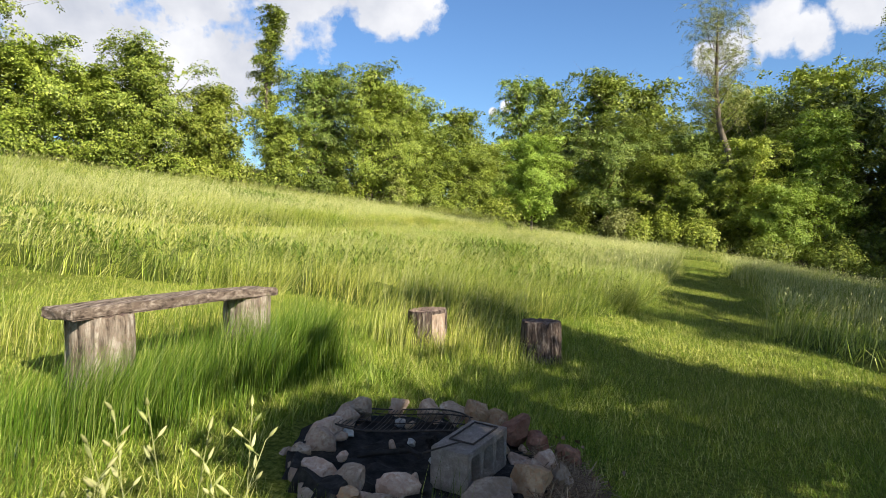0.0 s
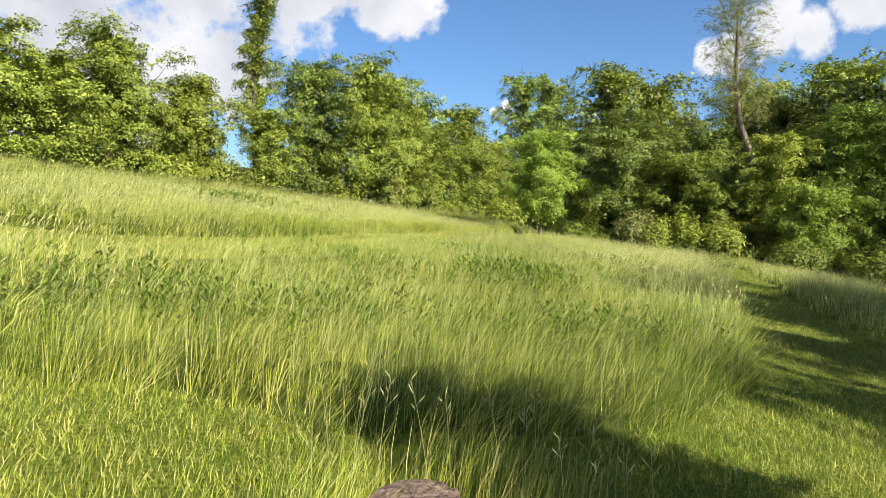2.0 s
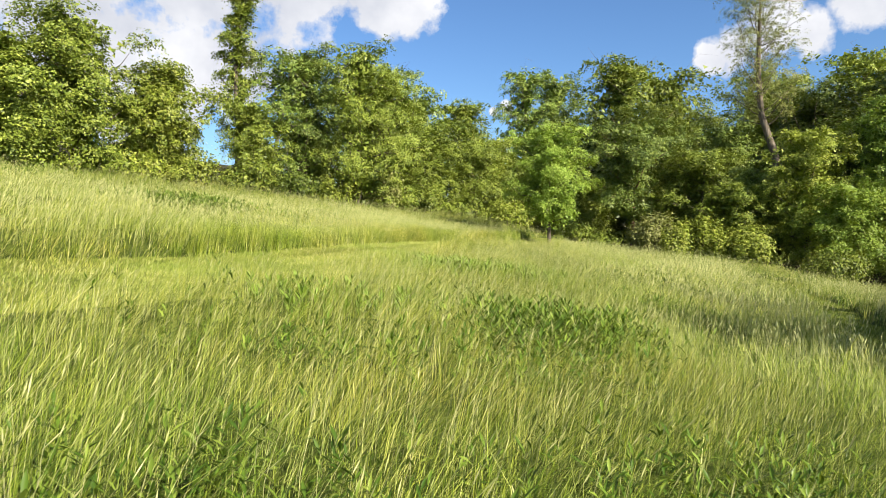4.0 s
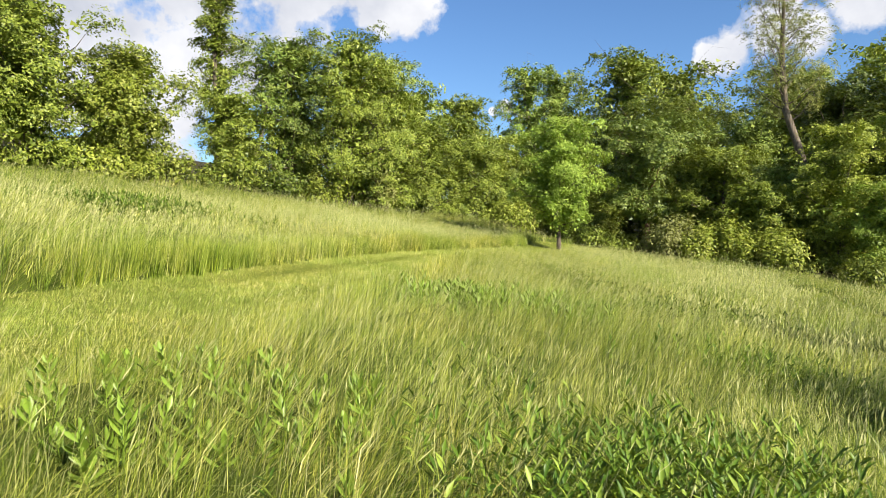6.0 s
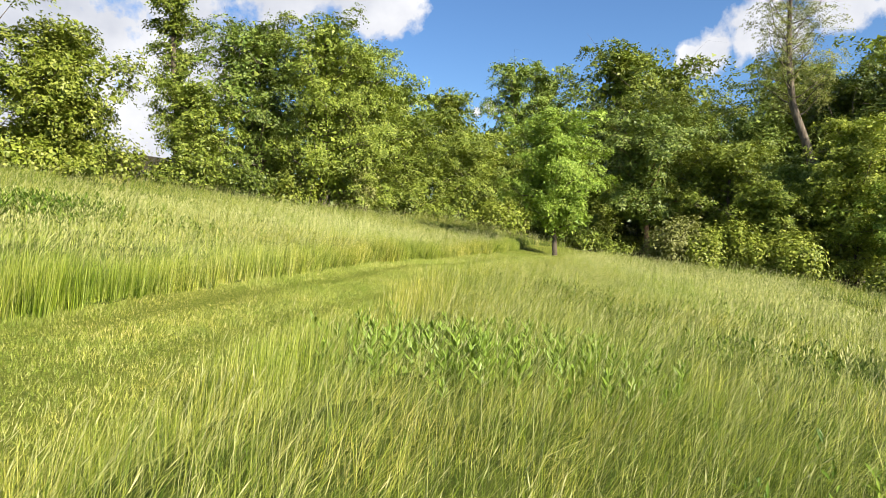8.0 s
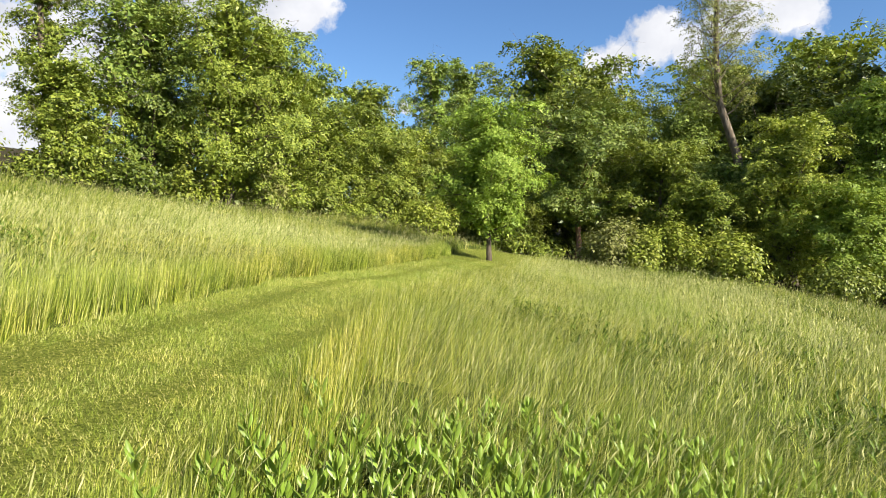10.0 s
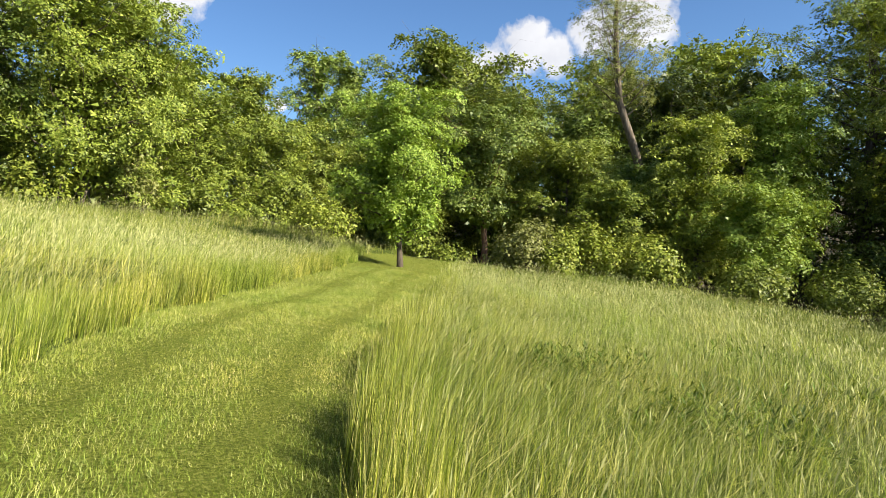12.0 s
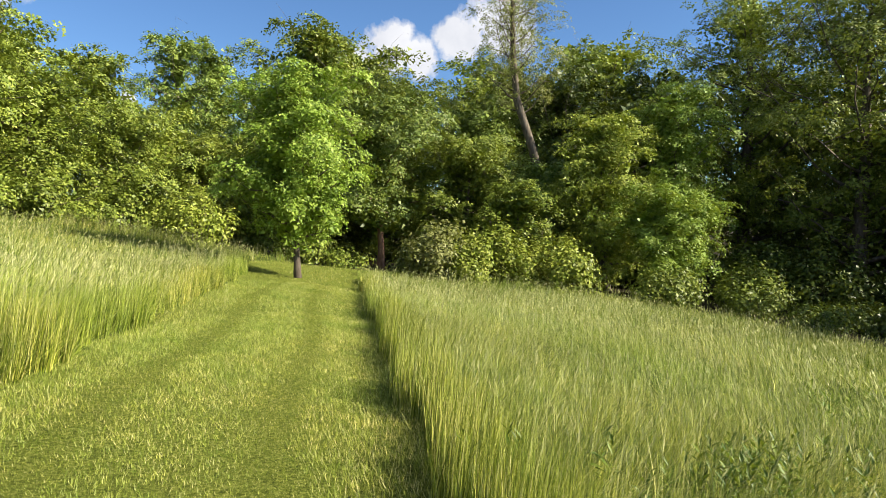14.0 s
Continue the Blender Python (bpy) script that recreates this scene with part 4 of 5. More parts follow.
STUMP_TOP = solid_material("cut_end_grain", [(0.36, (0.06, 0.04, 0.034)), (0.5, (0.20, 0.145, 0.115)), (0.66, (0.42, 0.33, 0.25))], 14.0, 0.92, 1.0, 50.0, (1, 3, 1), 0.2, (0.15, 0.10, 0.09), 0.1)
BARE_WOOD = solid_material("bare_wood", [(0.36, (0.13, 0.085, 0.062)), (0.5, (0.33, 0.25, 0.19)), (0.66, (0.56, 0.46, 0.37))], 8.0, 0.9, 1.0, 26.0, (4, 4, 0.5), 0.2, (0.32, 0.22, 0.16), 0.1)
STRAW = leaf_material("dry_straw", [(0.0, (0.10, 0.06, 0.038)), (0.6, (0.24, 0.165, 0.105)), (1.0, (0.44, 0.34, 0.23))], 0.1, 0.7)


def rock_bm(seed, sx, sy, sz):
    """Broken field stone: a ball cut by random planes, then roughened."""
    rng = np.random.default_rng(seed)
    bm = bmesh.new()
    bmesh.ops.create_icosphere(bm, subdivisions=3, radius=1.0)
    for _ in range(22):
        n = Vector(rng.normal(size=3)).normalized()
        d = rng.uniform(0.5, 0.82)
        for v in bm.verts:
            over = v.co.dot(n) - d
            if over > 0:
                v.co -= n * over * 0.98
    off = Vector(rng.uniform(0, 50, 3))
    for v in bm.verts:
        v.co += v.co.normalized() * (0.16 * noise.noise(v.co * 1.6 + off) + 0.05 * noise.noise(v.co * 6 + off) + 0.04 * noise.noise(v.co * 14 + off))
        v.co = Vector((v.co.x * sx, v.co.y * sy, v.co.z * sz))
    return bm


def fire_pit():
    px, py = PIT
    gz = float(ground_h(px, py))
    rng = np.random.default_rng(77)
    slope = float(ground_h(px + 0.6, py) - ground_h(px - 0.6, py)) / 1.2
    root = tagged(new("fire_pit"), "ring of pink and grey field stones round sooty ash", "fire pit")
    root.matrix_world = pose(px, py, gz)
    # sooty bed
    bm = bmesh.new()
    bmesh.ops.create_grid(bm, x_segments=24, y_segments=24, size=0.62)
    for v in list(bm.verts):
        r = v.co.xy.length
        v.co.z = 0.045 + slope * v.co.x + 0.05 * noise.noise(v.co * 7) + 0.03 * noise.noise(v.co * 17) + 0.05 * max(0, r - 0.35)
        if r > 0.64:
            v.co.z = slope * v.co.x - 0.03
    part("ash_bed", bm, SOOT, root, "black sooty bed of ash")
    # ring of stones: angle (0 = east), distance, half sizes, kind, height of centre
    ring = [(-128, 0.47, 0.10, 0.09, 0.11, 1, 0.10), (-104, 0.42, 0.12, 0.09, 0.12, 0, 0.11), (-78, 0.50, 0.10, 0.08, 0.07, 1, 0.06), (-52, 0.47, 0.19, 0.12, 0.11, 1, 0.09), (-24, 0.54, 0.12, 0.11, 0.13, 3, 0.12),
            (-176, 0.50, 0.12, 0.10, 0.12, 0, 0.17), (-168, 0.58, 0.08, 0.07, 0.09, 1, 0.13), (-178, 0.66, 0.06, 0.05, 0.05, 1, 0.06), (170, 0.50, 0.17, 0.10, 0.08, 0, 0.19), (148, 0.50, 0.13, 0.09, 0.08, 0, 0.19),
            (130, 0.54, 0.11, 0.09, 0.09, 1, 0.20), (107, 0.52, 0.08, 0.07, 0.09, 0, 0.21), (88, 0.55, 0.09, 0.07, 0.09, 1, 0.18), (72, 0.54, 0.11, 0.08, 0.10, 1, 0.20), (58, 0.54, 0.11, 0.10, 0.13, 3, 0.23), (50, 0.61, 0.09, 0.08, 0.10, 3, 0.17),
            (36, 0.60, 0.14, 0.12, 0.13, 2, 0.17), (27, 0.68, 0.09, 0.08, 0.09, 2, 0.14), (22, 0.82, 0.13, 0.10, 0.09, 2, 0.07), (8, 0.62, 0.11, 0.09, 0.09, 0, 0.10), (-6, 0.66, 0.10, 0.09, 0.10, 1, 0.08),
            (-148, 0.52, 0.12, 0.10, 0.10, 0, 0.11), (-156, 0.60, 0.10, 0.08, 0.08, 1, 0.07), (-136, 0.62, 0.09, 0.08, 0.07, 1, 0.06), (-112, 0.58, 0.09, 0.07, 0.07, 1, 0.05), (-38, 0.66, 0.10, 0.08, 0.07, 1, 0.05), (-66, 0.62, 0.09, 0.08, 0.06, 0, 0.04)]
    for k in range(17):
        ring.append((k * 21 + rng.uniform(-6, 6), rng.uniform(0.50, 0.60), rng.uniform(0.09, 0.13), rng.uniform(0.08, 0.11), rng.uniform(0.07, 0.10), int(rng.choice([0, 0, 1, 1, 2])), rng.uniform(0.03, 0.06)))
    for k in range(16):
        size = rng.uniform(0.03, 0.06)
        ring.append((rng.uniform(0, 360), rng.uniform(0.44, 0.66), size * 1.2, size, size * 0.85, int(rng.choice([0, 1, 1, 2, 3])), rng.uniform(0.08, 0.14)))
    for k, (a, r, sx, sy, sz, kind, z) in enumerate(ring):
        bm = rock_bm(500 + k, sx * 0.98, sy * 0.98, sz * 0.9)
        ob = part("rock", bm, ROCKS[kind], root, smooth=False)
        ob.matrix_local = pose(math.cos(radians(a)) * r, math.sin(radians(a)) * r, z * 0.8 - 0.03 + slope * r * math.cos(radians(a)) * 0.6, rng.uniform(-22, 22), rng.uniform(-22, 22), a + 90 + rng.uniform(-25, 25))
    for k in range(16):
        bm = rock_bm(600 + k, *rng.uniform(0.02, 0.05, 3))
        ob = part("stone_chip", bm, [ASH, SOOT, ROCKS[0], ROCKS[1]][k % 4], root)
        a, r = rng.uniform(0, 6.28), rng.uniform(0.1, 0.45)
        ob.matrix_local = pose(math.cos(a) * r, math.sin(a) * r, 0.08 + slope * math.cos(a) * r, *rng.uniform(0, 360, 3))
    for k in range(2):
        bm = bmesh.new()
        bmesh.ops.create_cone(bm, cap_ends=True, segments=9, radius1=rng.uniform(0.012, 0.018), radius2=rng.uniform(0.01, 0.014), depth=rng.uniform(0.15, 0.28))
        for v in bm.verts:
            v.co += Vector((noise.noise(v.co * 20), noise.noise(v.co * 23), 0)) * 0.012
        ob = part("charred_log", bm, SOOT, root, "charred piece of firewood")
        ob.matrix_local = pose(rng.uniform(-0.25, 0.1), rng.uniform(-0.15, 0.3), 0.11, 85, 0, rng.uniform(0, 180))

    # dry straw heaped on the east side
    n = 1800
    a, r = rng.uniform(-0.65, 0.42, n), rng.uniform(0.60, 0.86, n)
    x, y = px + np.cos(a) * r, py + np.sin(a) * r
    z = ground_h(x, y) + 0.02 + 0.09 * np.clip(1 - (r - 0.60) / 0.26, 0, 1) * rng.uniform(0.2, 1, n)
    mid = np.stack([x, y, z], 1)
    d = rng.normal(size=(n, 3))
    d[:, 2] *= 0.3
    d = d / np.linalg.norm(d, axis=1)[:, None] * rng.uniform(0.04, 0.11, n)[:, None]
    w = np.cross(d, [0, 0, 1.0])
    w = w / (np.linalg.norm(w, axis=1)[:, None] + 1e-9) * 0.0022
    co = np.stack([mid - d - w, mid - d + w, mid + d + w, mid + d - w], 1)
    tagged(np_part("dry_straw", co.reshape(-1, 3), None, np.arange(n)[:, None] * 4 + [0, 1, 2, 3], STRAW), "brown dry straw and stalks heaped beside the stones", "straw", kind="stuff")
    n = 50
    a, r = rng.uniform(-1.0, 0.6, n), rng.uniform(0.6, 0.98, n)
    at = np.stack([px + np.cos(a) * r, py + np.sin(a) * r, 0 * r], 1)
    at[:, 2] = ground_h(at[:, 0], at[:, 1]) + rng.uniform(0.02, 0.12, n)
    co, tris = leaf_cards(rng, at, 0.045, 0.028, rng.normal(size=(n, 3)) + [0, 0, 1.0])
    tagged(np_part("dead_leaves", co, tris, None, STRAW), "curled brown dead leaves beside the stones", "leaves", kind="stuff")


def concrete_block():
    """Hollow block on its side: openings run through it from face to face."""
    L, W, H = 0.39, 0.19, 0.19
    bm = bmesh.new()
    xs = [0, 0.032, 0.117, 0.149, 0.241, 0.273, 0.358, 0.39]
    zs = [0, 0.032, 0.158, 0.19]
    solid = {(i, k) for i in range(7) for k in range(3) if k != 1 or i % 2 == 0}
    grid = {}

    def vert(i, s, k):
        key = (i, s, k)
        if key not in grid:
            taper = 0.004 if s == 0 else -0.002
            grid[key] = bm.verts.new((xs[i] + (taper if i in (1, 3, 5) else -taper if i in (2, 4, 6) else 0), s * W, zs[k]))
        return grid[key]

    for i, k in solid:
        bm.faces.new([vert(i, 0, k), vert(i + 1, 0, k), vert(i + 1, 0, k + 1), vert(i, 0, k + 1)])
        bm.faces.new([vert(i, 1, k + 1), vert(i + 1, 1, k + 1), vert(i + 1, 1, k), vert(i, 1, k)])
        for di, dk, p, q in ((-1, 0, (i, k + 1), (i, k)), (1, 0, (i + 1, k), (i + 1, k + 1)), (0, -1, (i, k), (i + 1, k)), (0, 1, (i + 1, k + 1), (i, k + 1))):
            if (i + di, k + dk) not in solid:
                bm.faces.new([vert(p[0], 0, p[1]), vert(p[0], 1, p[1]), vert(q[0], 1, q[1]), vert(q[0], 0, q[1])])
    bmesh.ops.recalc_face_normals(bm, faces=bm.faces)
    bmesh.ops.bevel(bm, geom=bm.edges[:], offset=0.004, segments=2, affect="EDGES")
    bmesh.ops.subdivide_edges(bm, edges=[e for e in bm.edges if e.calc_length() > 0.06], cuts=3, use_grid_fill=True)
    for v in bm.verts:
        v.co += Vector((noise.noise(v.co * 60), noise.noise(v.co * 60 + Vector((9, 0, 0))), noise.noise(v.co * 60 + Vector((0, 9, 0))))) * 0.0035
    ob = part("concrete_block", bm, CONCRETE)
    ob.matrix_world = pose(0.105, 2.70, 0.185, 2, -2, 59)
    tagged(ob, "grey hollow concrete block lying on its side on the stones", "concrete block")
    heap = Heap()
    w = [(0.10, 0.03, 0), (0.34, 0.03, 0), (0.34, 0.15, 0), (0.10, 0.15, 0), (0.10, 0.03, 0)]
    for a, b in zip(w[:-1], w[1:]):
        tube(heap, [a, b], [0.0045, 0.0045], 6)
    tube(heap, [(0.10, 0.09, 0), (-0.1, 0.17, 0.0)], [0.004, 0.004], 6)
    wire = np_part("bent_wire_frame", *heap.parts(), IRON)
    wire.matrix_world = pose(0.105, 2.70, 0.185, 2, -2, 59) @ pose(0, 0, 0.199)
    tagged(wire, "dark bent iron wire frame lying on the block", "wire frame")


def grill_grate():
    root = tagged(new("grill_grate"), "rusty black wire grill grate, sagging across the stones", "grill grate")
    root.matrix_world = pose(-0.22, 3.30, 0.345, -4, 2, -10)

    def sag(x, y):
        return -0.025 * math.exp(-((x - 0.05) ** 2 + (y + 0.05) ** 2) * 18) + 0.02 * x + 0.012 * math.sin(9 * x)
    rx, ry = 0.36, 0.22
    for k in range(25):
        x = -rx + 0.03 * k
        half = ry * (1 - abs(x / rx) ** 3.5 * 0.5)
        pts = [(x + 0.012 * math.sin(k), y, sag(x, y)) for y in np.linspace(-half, half, 9)]
        heap = Heap()
        tube(heap, pts, np.full(9, 0.0021), 5)
        np_part("bar", *heap.parts(), IRON, root)
    for y in (-0.15, 0.0, 0.15):
        heap = Heap()
        tube(heap, [(x, y, sag(x, y) - 0.006) for x in np.linspace(-rx, rx, 15)], np.full(15, 0.0035), 5)
        np_part("cross_bar", *heap.parts(), IRON, root)
    pts = []
    for k in range(33):
        a = k / 32 * 2 * math.pi
        x, y = rx * np.sign(math.cos(a)) * abs(math.cos(a)) ** 0.6, ry * np.sign(math.sin(a)) * abs(math.sin(a)) ** 0.6
        pts.append((x, y, sag(x, y)))
    heap = Heap()
    tube(heap, pts, np.full(33, 0.0045), 6)
    np_part("rim", *heap.parts(), IRON, root)


def log_piece(name, radius, high, seed, bark, top, root, flare=0.06, cut=0.0, patch=None):
    """Upright log: furrowed bark, cracked cut face with a worn rim."""
    rng = np.random.default_rng(seed)
    sides, rings = 96, 16
    off = Vector(rng.uniform(0, 40, 3))
    co = []
    for i in range(rings):
        f = i / (rings - 1)
        for k in range(sides):
            a = k / sides * 2 * math.pi
            p = Vector((math.cos(a), math.sin(a), 0))
            r = radius * (1 + flare * (1 - f) ** 2 + 0.06 * noise.noise(p * 1.3 + off) + 0.035 * noise.noise(Vector((p.x * 7, p.y * 7, f * 1.5)) + off) * 1.5
                          + 0.055 * noise.noise(Vector((p.x * 15, p.y * 15, f * 3)) + off))
            if i == rings - 1:
                r *= 0.965
            z = f * high + (cut * p.x * radius if i > 0 else 0) * f + (0.012 * noise.noise(p * 5 + off) if i == rings - 1 else 0)
            co.append((p.x * r, p.y * r, z - 0.06 * (1 - f)))
    quads = [(i * sides + k, i * sides + (k + 1) % sides, (i + 1) * sides + (k + 1) % sides, (i + 1) * sides + k) for i in range(rings - 1) for k in range(sides)]
    body = np_part("bark", co, None, quads, bark, root, smooth=True)
    # cut face, with radial cracks pressed in
    edge = co[-sides:]
    cracks = rng.uniform(0, 6.28, 7)
    top_co, n = [], 12
    for i in range(n):
        f = 1 - i / n
        for k in range(sides):
            x, y, z = edge[k]
            a = math.atan2(y, x)
            crack = max(math.exp(-((math.sin((a - c) / 2) * 2) / (0.05 + 0.04 * (1 - f))) ** 2) for c in cracks)
            dz = -0.012 * crack * f + 0.005 * noise.noise(Vector((x * 30, y * 30, 0)) + off) + 0.0025 * math.sin(f * 60) * (0 if i == 0 else 1)
            top_co.append((x * f, y * f, z * f + (high + cut * x * f) * (1 - f) + (dz if i else 0)))
    top_co.append((0, 0, high))
    quads = [(i * sides + k, i * sides + (k + 1) % sides, (i + 1) * sides + (k + 1) % sides, (i + 1) * sides + k) for i in range(n - 1) for k in range(sides)]
    last = (n - 1) * sides
    tris = [(last + k, last + (k + 1) % sides, n * sides) for k in range(sides)]
    np_part("cut_face", top_co, tris, quads, top, root, "cracked weathered cut face", smooth=True)
    if patch:
        # strip where the bark has come off
        a0, a1 = patch
        sel = [k for k in range(sides) if a0 <= k * 360 / sides <= a1]
        pc, pq = [], []
        for i in range(rings - 1):
            for k in sel:
                x, y, z = co[i * sides + k]
                pc.append((x * 1.012, y * 1.012, z))
        m = len(sel)
        pq = [(i * m + k, i * m + k + 1, (i + 1) * m + k + 1, (i + 1) * m + k) for i in range(rings - 2) for k in range(m - 1)]
        np_part("bare_patch", pc, None, pq, BARE_WOOD, root, "pale bare wood where bark has come off", smooth=True)
    return body


def stumps():
    a = tagged(new("log_stump"), "short pale log stump seat, partly stripped of bark, in tall grass", "log stump", "log seats")
    a.matrix_world = pose(-0.14, 5.66, float(ground_h(-0.14, 5.66)), 0, 0, 0)
    log_piece("log_stump", 0.165, 0.33, 3, STUMP_BARK, STUMP_TOP, a, cut=0.05, patch=(285, 335))
    b = tagged(new("log_stump"), "dark weathered upright log stump seat with furrowed grey bark", "log stump", "log seats")
    b.matrix_world = pose(0.875, 5.74, float(ground_h(0.875, 5.74)), 0, 2, 40)
    log_piece("log_stump", 0.178, 0.34, 8, STUMP_BARK, STUMP_TOP, b, flare=0.12)


def bench():
    root = tagged(new("plank_bench"), "rough weathered grey plank bench on two short logs in the grass", "bench")
    ax, ay, bx, by = -1.98, 3.36, -1.26, 4.78
    z = 0.84
    length, turn = math.hypot(bx - ax, by - ay), math.degrees(math.atan2(by - ay, bx - ax))
    root.matrix_world = pose(ax, ay, 0, 0, 0, turn)
    bm = bmesh.new()
    bmesh.ops.create_cube(bm, size=1.0)
    bmesh.ops.scale(bm, vec=(length, 0.27, 0.062), verts=bm.verts)
    bmesh.ops.translate(bm, vec=(length / 2, 0.10, z + 0.031), verts=bm.verts)
    bmesh.ops.bevel(bm, geom=bm.edges[:], offset=0.009, segments=2, affect="EDGES")
    bmesh.ops.subdivide_edges(bm, edges=bm.edges[:], cuts=7, use_grid_fill=True)
    for v in bm.verts:
        p = v.co
        v.co += Vector((0.018 * noise.noise(Vector((0, p.y * 14, p.z * 20))), 0.014 * noise.noise(Vector((p.x * 3, 0, p.z * 18))) * (1 if abs(p.y - 0.1) > 0.1 else 0),
                        0.010 * noise.noise(Vector((p.x * 2.5, p.y * 26, 0))) + 0.008 * math.sin(p.x * 2.3) - 0.035 * (p.x / length)))
    part("seat_plank", bm, PLANK, root, "thick weathered grey plank with worn edges", smooth=False)
    for x, seed, r in ((0.26, 21, 0.18), (length - 0.18, 22, 0.16)):
        foot = new("support_log")
        foot.parent = root
        wx, wy = ax + (bx - ax) * x / length, ay + (by - ay) * x / length
        g = float(ground_h(wx, wy))
        foot.matrix_local = pose(x, 0.10, g, 0, 0, 70)
        top = z - 0.035 * x / length - g + 0.006
        log_piece("support_log", r, top, seed, LOG, STUMP_TOP, foot, flare=0.04)


fire_pit()
concrete_block()
grill_grate()
stumps()
bench()


# ---- tufts, weeds and milkweed ----
def tufts():
    rng = np.random.default_rng(15)
    rows = [(-1.45, 1.75, 0.30, 300, 0.42), (-1.0, 1.30, 0.22, 110, 0.40), (-1.9, 2.5, 0.34, 300, 0.34), (-1.38, 3.62, 0.22, 700, 0.34), (-1.14, 4.1, 0.22, 800, 0.38), (-0.98, 4.45, 0.22, 700, 0.42), (-1.72, 2.98, 0.16, 500, 0.46), (-1.5, 3.12, 0.16, 500, 0.44), (-1.62, 3.2, 0.2, 420, 0.40),
            (-1.5, 3.42, 0.18, 700, 0.48), (-1.25, 3.85, 0.18, 900, 0.54), (-1.02, 4.3, 0.18, 1100, 0.54), (-0.95, 4.6, 0.2, 900, 0.52), (-2.1, 3.0, 0.3, 400, 0.36),
            (-1.75, 4.7, 0.5, 420, 0.36), (-2.6, 4.4, 0.6, 520, 0.40), (-0.38, 5.5, 0.2, 420, 0.34), (-0.05, 5.42, 0.2, 420, 0.24), (0.15, 5.55, 0.2, 300, 0.30), (-0.5, 5.75, 0.2, 360, 0.5), (0.35, 5.85, 0.3, 420, 0.40), (0.62, 5.5, 0.2, 220, 0.24),
            (0.1, 6.3, 0.4, 420, 0.48), (1.0, 5.5, 0.2, 120, 0.14), (-0.55, 2.45, 0.2, 140, 0.12), (0.0, 2.42, 0.10, 40, 0.32), (0.85, 3.7, 0.3, 200, 0.12), (-0.9, 3.4, 0.25, 200, 0.10), (4.6, 8.2, 0.5, 420, 0.55)]
    for x, y, r, n, high in rows:
        n = int(n * 1.35)
        px, py = rng.normal(x, r * 0.55, n), rng.normal(y, r * 0.55, n)
        co, tris, quads = blades(rng, px, py, high * rng.uniform(0.4, 1.15, n), 0.0027 * rng.uniform(0.6, 1.4, n), 0.38, 2)
        tagged(np_part("grass_tuft", co, tris, quads, LUSH if y < 5.2 and x > -2.2 else GRASS), "long green tuft of unmown grass", "grass", kind="stuff")


def cock_foot(x, y, high, seed, root_group, fat=1.0):
    """One flowering grass stem: a bent stalk with fat pale clustered heads on short branches."""
    rng = np.random.default_rng(seed)
    g = float(ground_h(x, y))
    root = tagged(new("flowering_grass"), "tall flowering grass stem with pale clustered heads", "grass stem", root_group)
    root.matrix_world = pose(x, y, g)
    lean = rng.uniform(-0.14, 0.22)
    s = np.linspace(0, 1, 6)
    stalk = np.stack([lean * s ** 2 * high, rng.uniform(-0.1, 0.1) * s ** 2 * high, s * high], 1)
    heap = Heap()
    tube(heap, stalk, 0.0018 * (1 - 0.5 * s), 4)
    heads = Heap()
    for k in range(5):
        f = 0.80 + 0.05 * k
        at = np.array([np.interp(f, s, stalk[:, c]) for c in range(3)])
        d = np.array([math.cos(k * 2.2 + seed), math.sin(k * 2.2 + seed), 1.1]) * rng.uniform(0.012, 0.03) * (1.25 - k * 0.2)
        tube(heap, [at, at + d], [0.001, 0.0008], 3)
        e = at + d
        up = d / np.linalg.norm(d) * rng.uniform(0.013, 0.02)
        tube(heads, [e - up * 0.4, e + up * 0.2, e + up * 0.9, e + up * 1.7], [0.001, 0.0078 * fat, 0.0066 * fat, 0.0008], 6)
    np_part("stalk", *heap.parts(), STEM, root)
    np_part("seed_head", *heads.parts(), STEM, root, "pale dense seed head")


def flowering():
    rng = np.random.default_rng(18)
    spots = [(-0.62, 1.45, 0.80), (-0.55, 1.40, 0.72), (-0.70, 1.50, 0.66), (-0.48, 1.48, 0.78), (-0.58, 1.32, 0.55), (-0.76, 1.42, 0.62), (-0.66, 1.36, 0.74), (-0.43, 1.30, 0.48), (-0.85, 1.46, 0.55), (-0.64, 1.52, 0.70), (-0.52, 1.55, 0.62), (-0.72, 1.28, 0.50), (-0.80, 1.60, 0.72), (-0.92, 1.52, 0.5), (-0.38, 1.42, 0.6)]
    spots += [(rng.uniform(-0.6, 0.9), rng.uniform(5.75, 6.6), rng.uniform(0.45, 0.68)) for _ in range(22)]
    spots += [(rng.uniform(4.4, 6.2), rng.uniform(7.5, 9.5), rng.uniform(0.55, 0.8)) for _ in range(10)]
    for k, (x, y, h) in enumerate(spots):
        cock_foot(x, y, h, 700 + k, "flowering grass stems", 0.6 if y < 2 else 0.28)


